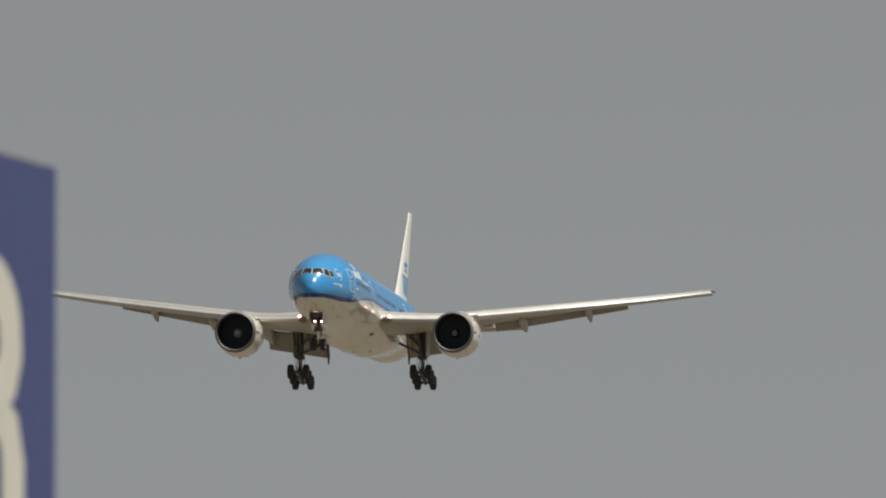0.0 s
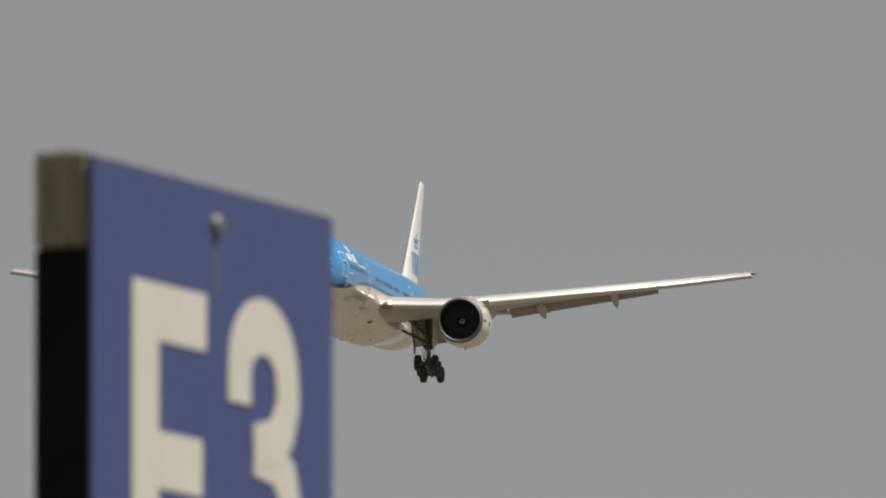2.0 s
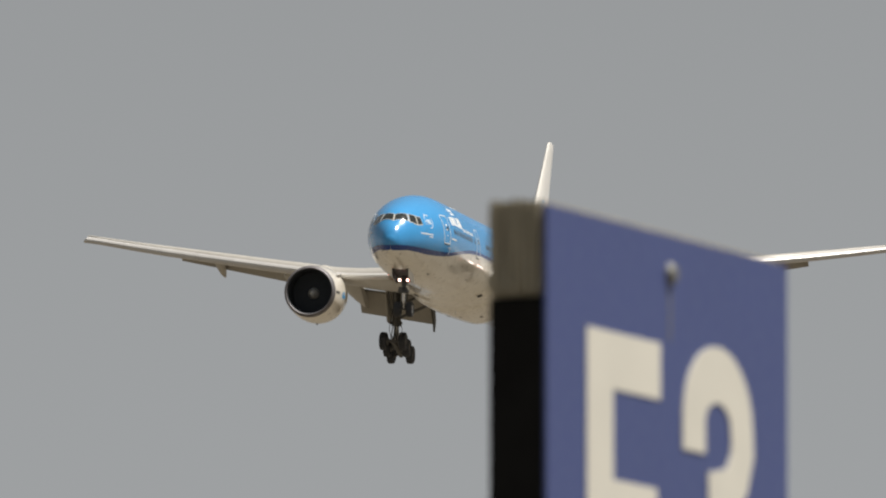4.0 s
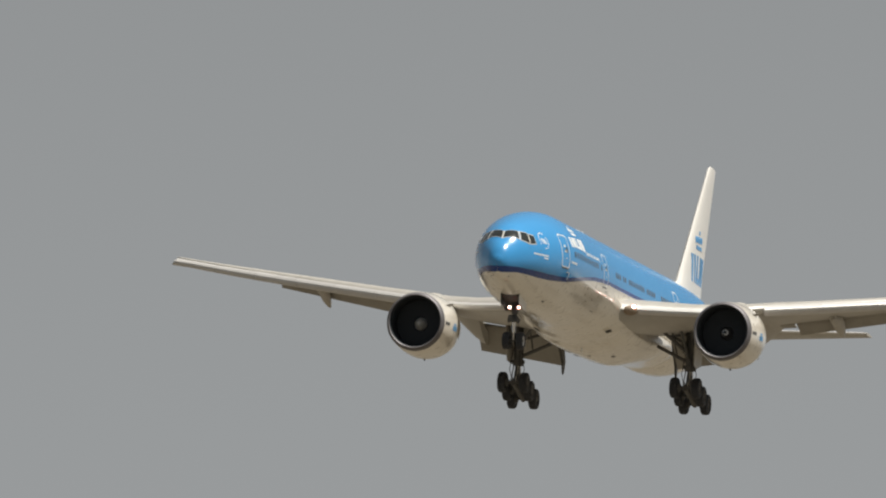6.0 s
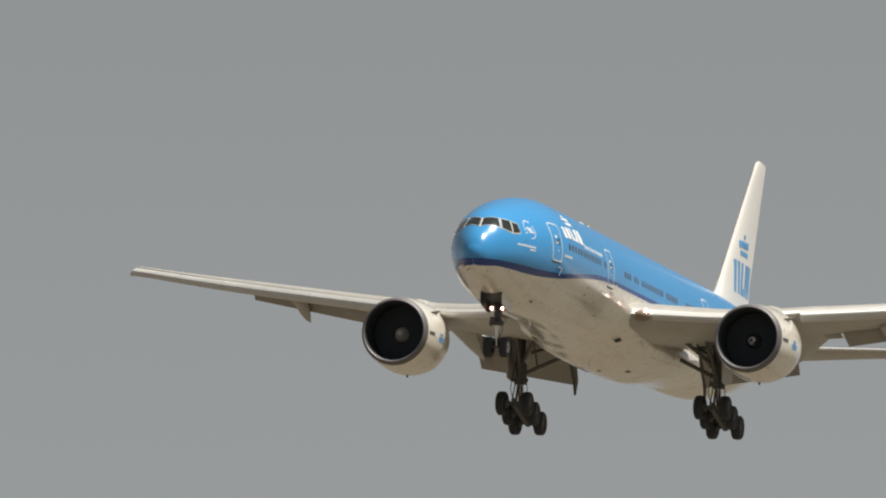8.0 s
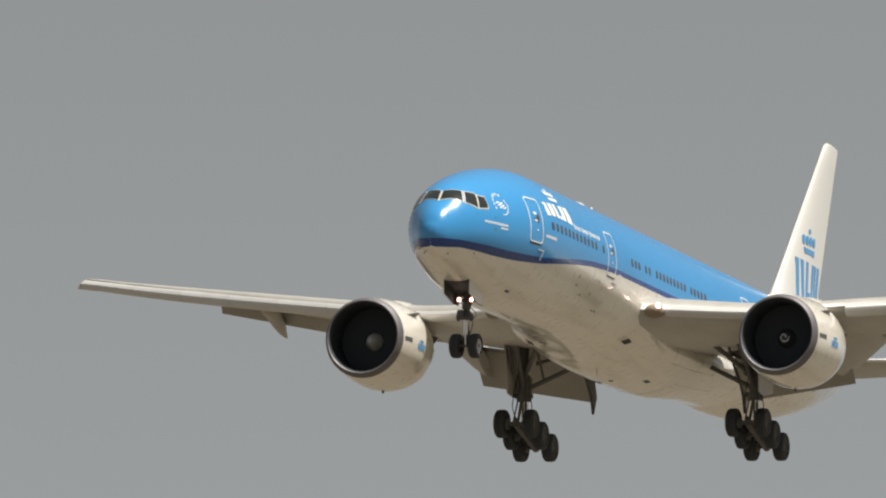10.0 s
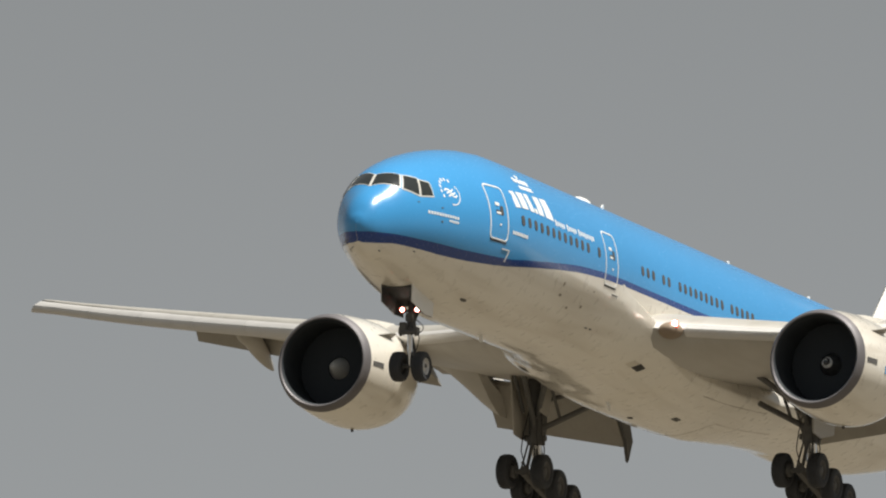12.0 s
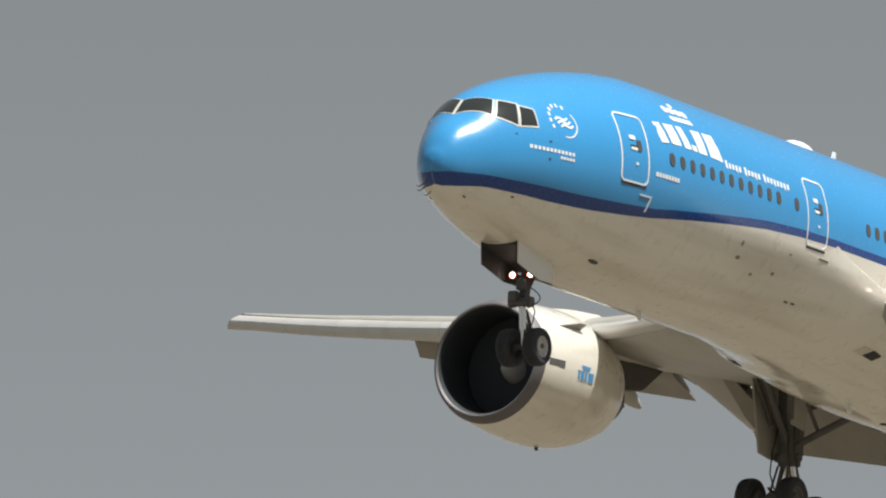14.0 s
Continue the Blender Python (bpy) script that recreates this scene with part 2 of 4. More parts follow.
def skin_plate(bm, outline, off, depth=0.03, side=1):
    """A plate that follows the side skin, from an outline of (station, height)."""
    a = [bm.verts.new(on_skin(x, side * max(0.02, side_y(x, z)), z, off)) for x, z in outline]
    b = [bm.verts.new(on_skin(x, side * max(0.02, side_y(x, z)), z, off - depth)) for x, z in outline]
    bm.faces.new(a)
    for i in range(len(a)):
        j = (i + 1) % len(a)
        bm.faces.new((a[i], b[i], b[j], a[j]))


def skin_strip(bm, path, width, off, side=1, closed=False, depth=0.02):
    """A narrow raised band along a path of (station, height) on the skin."""
    n = len(path)
    rows = []
    for i, (x, z) in enumerate(path):
        p = path[(i - 1) % n] if closed or i else path[i]
        q = path[(i + 1) % n] if closed or i < n - 1 else path[i]
        dx, dz = q[0] - p[0], q[1] - p[1]
        k = math.hypot(dx, dz) or 1
        ox, oz = -dz / k * width / 2, dx / k * width / 2
        ring = []
        for s, o in ((1, off - depth), (1, off), (-1, off), (-1, off - depth)):
            xx, zz = x + s * ox, z + s * oz
            ring.append(on_skin(xx, side * max(0.02, side_y(xx, zz)), zz, o))
        rows.append(ring)
    if closed:
        rows.append(rows[0])
    loft(bm, rows, cap=not closed)
    if closed:
        bmesh.ops.remove_doubles(bm, verts=bm.verts, dist=1e-5)


def rounded(x0, x1, z0, z1, r, seg=5):
    pts = []
    for cx, cz, a0 in ((x1 - r, z1 - r, 0), (x0 + r, z1 - r, 90), (x0 + r, z0 + r, 180), (x1 - r, z0 + r, 270)):
        for i in range(seg + 1):
            a = radians(a0 + 90 * i / seg)
            pts.append((cx + r * math.cos(a), cz + r * math.sin(a)))
    return pts


def dense(pts, step=0.12, closed=True):
    out = []
    n = len(pts)
    for i in range(n if closed else n - 1):
        a, b = pts[i], pts[(i + 1) % n]
        k = max(1, int(math.hypot(b[0] - a[0], b[1] - a[1]) / step))
        out += [(a[0] + (b[0] - a[0]) * j / k, a[1] + (b[1] - a[1]) * j / k) for j in range(k)]
    if not closed:
        out.append(pts[-1])
    return out


def interp(x, table):
    if x <= table[0][0]:
        return table[0][1]
    for (a, u), (b, v) in zip(table, table[1:]):
        if x <= b:
            t = (x - a) / (b - a)
            return u + (v - u) * (t * t * (3 - 2 * t) * 0.3 + t * 0.7)
    return table[-1][1]


# the painted waterline: upper and lower edge of the navy stripe
STRIPE_T = [(0.3, -1.24), (0.6, -1.20), (1.44, -1.16), (2.45, -1.18), (4.9, -1.19), (6.35, -1.14), (7.7, -1.07), (9.9, -0.79), (11.8, -0.55), (13.9, -0.32), (16.0, -0.20), (18.0, -0.16), (40.0, -0.16), (52, 0.15), (62.9, 1.66)]
STRIPE_B = [(0.3, -1.62), (0.8, -1.57), (1.6, -1.48), (2.6, -1.50), (3.8, -1.54), (5.1, -1.53), (6.6, -1.44), (7.9, -1.31), (10.0, -1.02), (12.0, -0.77), (14.0, -0.56), (16.1, -0.43), (18.0, -0.38), (40.0, -0.38), (52, -0.05), (62.9, 1.55)]

aircraft = new("airliner")
tagged(aircraft, "blue and white twin-engine wide-body airliner, flaps and landing gear lowered", "airliner")


def build_fuselage():
    bm = bmesh.new()
    stations = [0.32, 0.325, 0.34, 0.36, 0.375, 0.39, 0.40, 0.41, 0.42, 0.44, 0.46, 0.49, 0.52, 0.58, 0.66, 0.78, 0.94, 1.05, 1.2, 1.3, 1.42, 1.55, 1.7, 1.85, 2.1, 2.4, 2.8, 3.2, 3.7, 4.2, 4.8, 5.5, 6.2, 7, 8, 9, 10, 11, 12, 13, 14, 15, 16, 17, 18]
    stations += [20 + i for i in range(22)] + [42.5, 44, 46, 48, 50, 52, 54, 56, 58, 60, 61.3, 62.2, 62.7, 62.9]
    rings = []
    mats = []
    NU, NN, NL = 14, 3, 14
    for x in stations:
        top, bot, w, zc = section(x)
        if x == stations[0]:
            top, bot, w = zc + 0.03, zc - 0.03, 0.03

        def ang(z):
            h = (top - zc) if z > zc else (zc - bot)
            return math.asin(max(-1.0, min(1.0, (z - zc) / h)))

        at, ab = ang(interp(x, STRIPE_T)), ang(interp(x, STRIPE_B))
        at = max(at, -math.pi / 2 + 0.02)
        ab = min(max(ab, -math.pi / 2 + 0.01), at - 0.005)
        side = [math.pi / 2 + (at - math.pi / 2) * i / NU for i in range(NU)] + [at + (ab - at) * i / NN for i in range(NN)] + [ab + (-math.pi / 2 - ab) * i / NL for i in range(NL + 1)]

        def pt(a, s):
            h = (top - zc) if a > 0 else (zc - bot)
            return (s * w * math.cos(a), x, zc + h * math.sin(a))

        ring = [pt(a, 1) for a in side] + [pt(a, -1) for a in reversed(side[1:-1])]
        rings.append(ring)
        if not mats:
            half = [0] * NU + [1] * NN + [2] * NL
            mats = half + half[::-1]
    loft(bm, rings, True, mats)
    body = part("fuselage", bm, [BLUE, NAVY, WHITE], aircraft, "blue upper and white lower fuselage with a navy stripe")

    # cabin windows
    runs = [8.53 + 0.553 * i for i in range(12)] + [15.68]
    runs += [19.95, 20.48, 21.01, 22.02, 22.55] + [23.66 + 0.528 * i for i in range(9)] + [28.88 + 0.528 * i for i in range(5)]
    runs += [33.2 + 0.533 * i for i in range(7)] + [39.2 + 0.533 * i for i in range(16)]
    for side in (1, -1):
        for x in runs:
            b = bmesh.new()
            skin_plate(b, rounded(x - 0.125, x + 0.125, 0.28, 0.65, 0.11, 3), 0.012, 0.03, side)
            part("cabin_window", b, PANE, body)

    # passenger doors with their pale outlines
    doors = ((6.18, 7.36, -0.50, 1.45), (16.32, 17.48, -0.56, 1.37), (37.2, 38.4, -0.56, 1.37), (50.0, 51.1, -0.4, 1.5))
    for side in (1, -1):
        for x0, x1, z0, z1 in doors:
            b = bmesh.new()
            ring = dense(rounded(x0, x1, z0, z1, 0.16, 4), 0.15)
            skin_strip(b, ring, 0.052, 0.014, side, True)
            d = part("passenger_door", b, MARK, body, "white-outlined passenger door flush with the skin")
            b = bmesh.new()
            skin_plate(b, rounded(x0 + 0.70, x0 + 0.90, 0.40, 0.74, 0.07, 3), 0.014, 0.03, side)
            part("door_window", b, PANE, d)
            for nm, u0, u1, v0, v1 in (("door_placard", 0.40, 0.66, 0.72, 0.84), ("door_handle", 0.42, 0.70, 0.42, 0.50), ("door_latch", 0.60, 0.70, 0.00, 0.08)):
                b = bmesh.new()
                skin_plate(b, rounded(x0 + u0, x0 + u1, v0, v1, 0.03, 2), 0.014, 0.03, side)
                part(nm, b, MARK, d)
            b = bmesh.new()
            skin_plate(b, rounded(x0 + 0.42, x0 + 0.68, 0.50, 0.56, 0.02, 2), 0.016, 0.03, side)
            part("handle_recess", b, DARK, d)
            b = bmesh.new()
            skin_plate(b, rounded(x0 + 0.06, x1 - 0.02, z0 - 0.10, z0 - 0.035, 0.02, 2), 0.012, 0.03, side)
            part("door_sill", b, DARK, d, "dark scuffed door sill")
            b = bmesh.new()
            zq = z0 - 0.28
            skin_strip(b, dense([(x0 + 0.95, zq), (x1 + 0.32, zq)], 0.1, False), 0.045, 0.012, side)
            skin_strip(b, dense([(x1 + 0.30, zq), (x1 + 0.22, zq - 0.42)], 0.1, False), 0.045, 0.012, side)
            part("door_mark", b, MARK if x0 < 10 else GEAR, d)

    # cockpit glazing: three panes a side in a pale frame
    panes = (((0.05, 1.86, 1.07), (0.74, 2.24, 1.11), (0.94, 1.88, 0.62), (0.05, 1.42, 0.61)), ((0.86, 2.32, 1.09), (1.22, 2.74, 1.06), (1.49, 2.47, 0.42), (1.06, 1.97, 0.58)), ((1.30, 2.79, 1.01), (1.54, 3.16, 0.98), (1.78, 3.09, 0.50), (1.54, 2.56, 0.42)))

    def patch(bm, c, off, grow=0.0, nu=8, nv=5, side=1):
        c = [Vector(q) for q in c]
        mid = sum(c, Vector()) / 4
        c = [q + (q - mid).normalized() * grow for q in c]
        g, e = [], []
        for i in range(nu + 1):
            for j in range(nv + 1):
                u, v = i / nu, j / nv
                q = (c[0] * (1 - u) + c[1] * u) * (1 - v) + (c[3] * (1 - u) + c[2] * u) * v
                g.append(bm.verts.new(on_skin(q.y, side * q.x, q.z, off)))
        for i in range(nu):
            for j in range(nv):
                k = i * (nv + 1) + j
                bm.faces.new((g[k], g[k + 1], g[k + nv + 2], g[k + nv + 1]))
        edge = [e for e in bm.edges if len(e.link_faces) == 1]
        r = bmesh.ops.extrude_edge_only(bm, edges=edge)
        for v in (v for v in r["geom"] if isinstance(v, bmesh.types.BMVert)):
            v.co = v.co + (Vector((0, 4, v.co.z * 0.2 - 0.3)) - v.co).normalized() * 0.04

    for side in (1, -1):
        for c in panes:
            b = bmesh.new()
            patch(b, c, 0.010, 0.075, side=side)
            f = part("windshield_frame", b, TRIM, body, "pale cream cockpit window frame")
            b = bmesh.new()
            patch(b, c, 0.022, 0.0, side=side)
            part("windshield", b, GLASS, f, "dark tinted cockpit glass")

    # markings in plain shapes
    def bars(name, shapes, material, label, side=1, off=0.008):
        b = bmesh.new()
        for s in shapes:
            skin_plate(b, dense(s, 0.3), off, 0.02, side)
        part(name, b, material, body, label)

    for side in (1, -1):
        logo = [[(7.95, 1.47), (8.28, 1.50), (8.50, 0.93), (8.13, 0.90)], [(8.46, 1.51), (8.98, 1.54), (9.18, 0.97), (8.66, 0.94)],
                [(9.16, 1.56), (9.50, 1.58), (9.74, 0.96), (9.38, 0.95)], [(9.76, 1.12), (10.02, 1.12), (10.06, 0.95), (9.82, 0.95)],
                [(10.02, 1.60), (10.55, 1.63), (10.60, 0.95), (10.16, 0.95)], [(10.72, 1.64), (11.30, 1.66), (11.50, 0.92), (10.80, 0.95)]]
        bars("airline_mark", logo, MARK, "white block-shaped airline mark", side)
        crown = [[(9.15, 1.86), (10.38, 1.93), (10.45, 1.80), (9.22, 1.74)]]
        crown += [rounded(9.02 + 0.36 * i, 9.32 + 0.36 * i, 1.97 + 0.01 * i, 2.15 + 0.01 * i, 0.07, 3) for i in range(4)]
        crown += [rounded(9.62, 9.85, 2.2, 2.32, 0.05, 3)]
        bars("crown_mark", crown, MARK, "white crown-shaped mark", side)
        x = 11.62
        for n in (5, 5, 8):
            word = []
            for i in range(n):
                word.append([(x, 1.02 if i == 0 else 0.97), (x + 0.115, 1.02 if i == 0 else 0.97), (x + 0.115, 0.81 if i % 3 else 0.76), (x, 0.81)])
                x += 0.195
            x += 0.14
            bars("title_bars", word, MARK, "white row of small title bars", side)
        bars("name_bars", [[(7.72 + 0.15 * i, -0.03), (7.83 + 0.15 * i, -0.03), (7.83 + 0.15 * i, -0.15), (7.72 + 0.15 * i, -0.15)] for i in range(8)], MARK, "pale row of small letter bars", side)
        bars("group_bars", [[(2.72 + 0.136 * i, -0.10), (2.81 + 0.136 * i, -0.10), (2.81 + 0.136 * i, -0.20), (2.72 + 0.136 * i, -0.20)] for i in range(12)], MARK, "white row of small letter bars", side)
        bars("group_bars", [[(3.78 + 0.11 * i, -0.27), (3.86 + 0.11 * i, -0.27), (3.86 + 0.11 * i, -0.35), (3.78 + 0.11 * i, -0.35)] for i in range(5)], MARK, "pale row of tiny letter bars", side)
        b = bmesh.new()
        cx, cz = 4.10, 0.76
        skin_strip(b, [(cx + 0.44 * math.cos(radians(a)), cz + 0.44 * math.sin(radians(a))) for a in range(-100, 50, 10)], 0.035, 0.008, side)
        for a in range(70, 215, 22):
            u, v = cx + 0.46 * math.cos(radians(a)), cz + 0.48 * math.sin(radians(a))
            skin_plate(b, [(u - 0.035, v - 0.05), (u + 0.035, v - 0.05), (u + 0.035, v + 0.05), (u - 0.035, v + 0.05)], 0.008, 0.02, side)
        for k in range(3):
            skin_strip(b, [(cx - 0.30 + 0.07 * k + 0.46 * t, cz + 0.04 - 0.10 * k + 0.10 * t + 0.05 * math.sin(t * 6.3)) for t in (0, 0.2, 0.4, 0.6, 0.8, 1)], 0.055, 0.008, side)
        part("alliance_mark", b, MARK, body, "white round emblem")

    # vents, drains and probes on the belly
    spots = ((7.1, 1.45, -2.7, 0.30, 0.10), (12.98, 2.89, -1.13, 0.08, 0.12), (13.05, 2.7, -1.52, 0.14, 0.08), (14.15, 2.5, -1.8, 0.10, 0.07), (15.19, 2.64, -1.62, 0.10, 0.08),
             (16.76, 2.24, -2.15, 0.15, 0.05), (17.14, 2.24, -2.13, 0.15, 0.05), (15.69, 2.94, -0.99, 0.07, 0.05), (1.3, 0.55, -1.8, 0.08, 0.04), (2.6, 1.45, -1.7, 0.07, 0.04), (2.37, 1.53, 0.16, 0.05, 0.03), (3.45, 2.06, 0.12, 0.06, 0.03), (3.4, 2.05, -0.40, 0.06, 0.04))
    for x, y, z, a, h in spots:
        a, h = 0.8 * a, 0.75 * h
        for side in (1, -1):
            b = bmesh.new()
            ring = [(x + a * math.cos(t), h * math.sin(t)) for t in [2 * math.pi * i / 12 for i in range(12)]]
            c = on_skin(x, side * y, z)
            up = (on_skin(x, side * y, z + 0.05) - c).normalized()
            vs = []
            for u, v in ring:
                q = c + Vector((0, u - x, 0)) + up * v
                vs.append(q)
            o = [b.verts.new(on_skin(q.y, q.x, q.z, 0.012)) for q in vs]
            i2 = [b.verts.new(on_skin(q.y, q.x, q.z, -0.02)) for q in vs]
            b.faces.new(o)
            for k in range(12):
                b.faces.new((o[k], i2[k], i2[(k + 1) % 12], o[(k + 1) % 12]))
            part("drain_port", b, STAINED if 12 < x < 16 else GEAR, body)
    # probes under the chin
    for x, y, z in ((0.75, -0.5, -1.55), (0.95, -0.62, -1.65), (0.85, -0.3, -1.75)):
        b = bmesh.new()
        p = on_skin(x, y, z)
        q = on_skin(x, y, z, 0.16)
        tube(b, p, q, 0.02, 0.012, 8)
        tube(b, q + Vector((0, 0.02, 0)), q + Vector((0, -0.14, 0)), 0.014, 0.008, 8)
        part("pitot_probe", b, GEAR, body)
    # dome and blades on the crown
    b = bmesh.new()
    rings = []
    for i in range(11):
        t = i / 10
        hw = 0.48 * math.sin(math.pi * min(0.98, max(0.02, t ** 0.7))) ** 0.6
        hh = 0.36 * math.sin(math.pi * min(0.985, max(0.015, t ** 0.75))) ** 0.7
        rings.append([(hw * math.cos(a), 20.05 + 1.95 * t, 3.04 + hh * math.sin(a)) for a in [math.pi * k / 12 for k in range(13)]] )
    loft(b, rings, True, None, True)
    part("satellite_dome", b, MARK, body, "white low satellite antenna dome")
    for x, h in ((22.9, 0.42), (10.2, 0.0), (35.6, 0.35), (44.0, 0.35)):
        if h:
            b = bmesh.new()
            slab(b, [(0, x, 3.05), (0, x + 0.34, 3.05), (0, x + 0.36, 3.08 + h), (0, x + 0.2, 3.08 + h)], 0.05, 0.01)
            part("blade_antenna", b, MARK, body)
    for x in (24.5, 12.0):
        b = bmesh.new()
        slab(b, [(0, x, -3.05 if x < 20 else -3.6), (0, x + 0.4, -3.05 if x < 20 else -3.6), (0, x + 0.42, -3.35 if x < 20 else -3.95), (0, x + 0.25, -3.35 if x < 20 else -3.95)], 0.05, 0.01)
        part("belly_antenna", b, MARK, body)
    return body


fuselage = build_fuselage()


# station, half width, height of the widest line, top, bottom, roundness and bow of the flank
FAIRING = [(13.5, 3.05, 0.0, 0.2, -3.06, 0.5, 2.0), (17.3, 3.07, -0.1, 0.15, -3.10, 0.5, 2.0), (19.2, 3.12, -0.7, -0.25, -3.18, 0.49, 1.88), (21.0, 3.28, -1.3, -0.7, -3.27, 0.47, 1.66), (22.5, 3.42, -1.85, -1.05, -3.40, 0.47, 1.55),
           (23.8, 3.30, -2.1, -1.0, -3.52, 0.48, 1.5), (25.2, 3.18, -2.4, -1.0, -3.76, 0.54, 1.5), (27.0, 3.12, -2.55, -1.0, -3.92, 0.62, 1.5), (29.5, 3.12, -2.55, -1.0, -3.98, 0.66, 1.5), (32.0, 3.12, -2.45, -1.0, -3.95, 0.68, 1.5),
           (34.5, 3.1, -2.3, -1.1, -3.74, 0.66, 1.5), (37.0, 2.95, -2.1, -1.3, -3.48, 0.6, 1.5), (40.0, 2.5, -2.1, -1.8, -3.24, 0.55, 1.6), (43.0, 1.0, -2.6, -2.4, -3.10, 0.5, 1.8)]


def fairing_z(x, y):
    """The fairing's underside at half span x and station y."""
    w, zc, top, bot, e, bow = glide(y, FAIRING)
    u = min(1.0, abs(x) / w)
    return zc - (zc - bot) * (1 - u ** bow) ** e


def build_fairing():
    """The wing-to-body fairing: a shallow pan whose flanks flare out under the wing roots."""
    rings = []
    n = 16
    for k in range(119):
        y = 13.5 + 0.25 * k
        w, zc, top, bot, e, bow = glide(y, FAIRING)
        us = [math.sin(math.pi / 2 * i / n) for i in range(-n, n + 1)]
        low = [(w * u, y, fairing_z(w * u, y)) for u in us]
        high = [(w * math.cos(math.pi * i / 12), y, zc + (top - zc) * math.sin(math.pi * i / 12)) for i in range(1, 12)]
        rings.append(low + high)
    bm = bmesh.new()
    loft(bm, rings)
    fair = part("belly_fairing", bm, WHITE, aircraft, "dirty cream belly fairing under the wing roots")

    def plate(name, outline, material, label="", off=0.015):
        b = bmesh.new()
        a = [b.verts.new((x, y, fairing_z(x, y) - off)) for x, y in outline]
        c = [b.verts.new((x, y, fairing_z(x, y) + 0.05)) for x, y in outline]
        b.faces.new(a)
        for i in range(len(a)):
            b.faces.new((a[i], c[i], c[(i + 1) % len(a)], a[(i + 1) % len(a)]))
        return part(name, b, material, fair, label)

    for side in (1, -1):
        # ram-air inlet: a flat dark plate imitating the mouth's shade, behind a pale lip
        plate("air_inlet", [(side * u, v) for u, v in ((2.12, 21.62), (2.46, 21.72), (2.46, 22.16), (2.16, 22.12))], DARK, "flat dark plate standing in for the shaded ram-air inlet mouth", 0.02)
        plate("inlet_ramp", [(side * u, v) for u, v in ((2.06, 21.15), (2.40, 21.25), (2.44, 21.66), (2.10, 21.56))], FAIR, "sloping cream inlet ramp")
        plate("drain_slot", [(side * 1.2 + u, 28.5 + v) for u, v in ((-0.10, -0.28), (0.10, -0.28), (0.10, 0.28), (-0.10, 0.28))], GEAR)
        # seams of the lower pan
        for x0, y0, x1, y1 in ((1.75, 31.0, 1.75, 36.5), (0.0, 31.0, 1.75, 31.0), (2.7, 27.4, 2.8, 33.5)):
            m = 8
            row = [(side * (x0 + (x1 - x0) * i / m), y0 + (y1 - y0) * i / m) for i in range(m + 1)]
            dx, dy = y1 - y0, -(x1 - x0)
            q = 0.011 / math.hypot(dx, dy)
            plate("panel_seam", [(x + side * dx * q, y + dy * q) for x, y in row] + [(x - side * dx * q, y - dy * q) for x, y in reversed(row)], STAINED, "", 0.004)
    plate("drain_slot", [(0.11 * math.cos(a), 26.9 + 0.13 * math.sin(a)) for a in [math.pi * i / 5 for i in range(10)]], DARK)
    return fair


fairing = build_fairing()

# ---- wings ----
LE_Z = [(2.0, -1.74), (3.8, -1.66), (7.0, -1.50), (10.0, -1.16), (12.7, -0.76), (15.4, -0.29), (19.1, 0.38), (22.8, 1.06), (26.6, 1.80), (30.46, 2.60)]
RAISE = [(2.0, 0.16), (8.0, 0.22), (12.0, 0.42), (20.0, 0.45), (30.46, 0.34)]


def le_x(y):
    return 21.24 + (y - 3.83) * 0.7138


def te_x(y):
    return 34.1 + (y - 3.0) * 0.05 if y < 10 else 34.45 + (y - 10) * 0.355


def foil(y, side, n=14, x0=0.0, x1=1.0, thick=None, dz=0.0):
    """A section of the wing at span y, between two shares of its chord."""
    chord = te_x(y) - le_x(y)
    t = (0.135 - 0.045 * (y / 30.46)) if thick is None else thick
    twist = 0.022 - 0.032 * (y / 30.46)
    z0 = glide(y, LE_Z)[0] + glide(y, RAISE)[0]
    belly = 0.9 + 0.36 * max(0.0, min(1.0, (6.8 - y) / 3.6)) ** 1.5
    up, lo = [], []
    for i in range(n + 1):
        c = x0 + (x1 - x0) * (1 - math.cos(math.pi * i / n)) / 2
        yt = 5 * t * (0.2969 * math.sqrt(max(c, 1e-9)) - 0.126 * c - 0.3516 * c * c + 0.2843 * c ** 3 - 0.1036 * c ** 4)
        cam_ = 0.06 * c * (1 - c)
        z = z0 - twist * c * chord + dz
        up.append((side * y, le_x(y) + c * chord, z + (cam_ + yt) * chord))
        lo.append((side * y, le_x(y) + c * chord, z + (cam_ - yt * belly) * chord))
    return up + lo[::-1][1:-1] if x0 == 0 else up + lo[::-1]


SPANS = [2.2, 3.4, 5, 7, 9, 10, 11.5, 13.5, 16, 19, 22, 25, 28, 29.6, 30.2, 30.46]


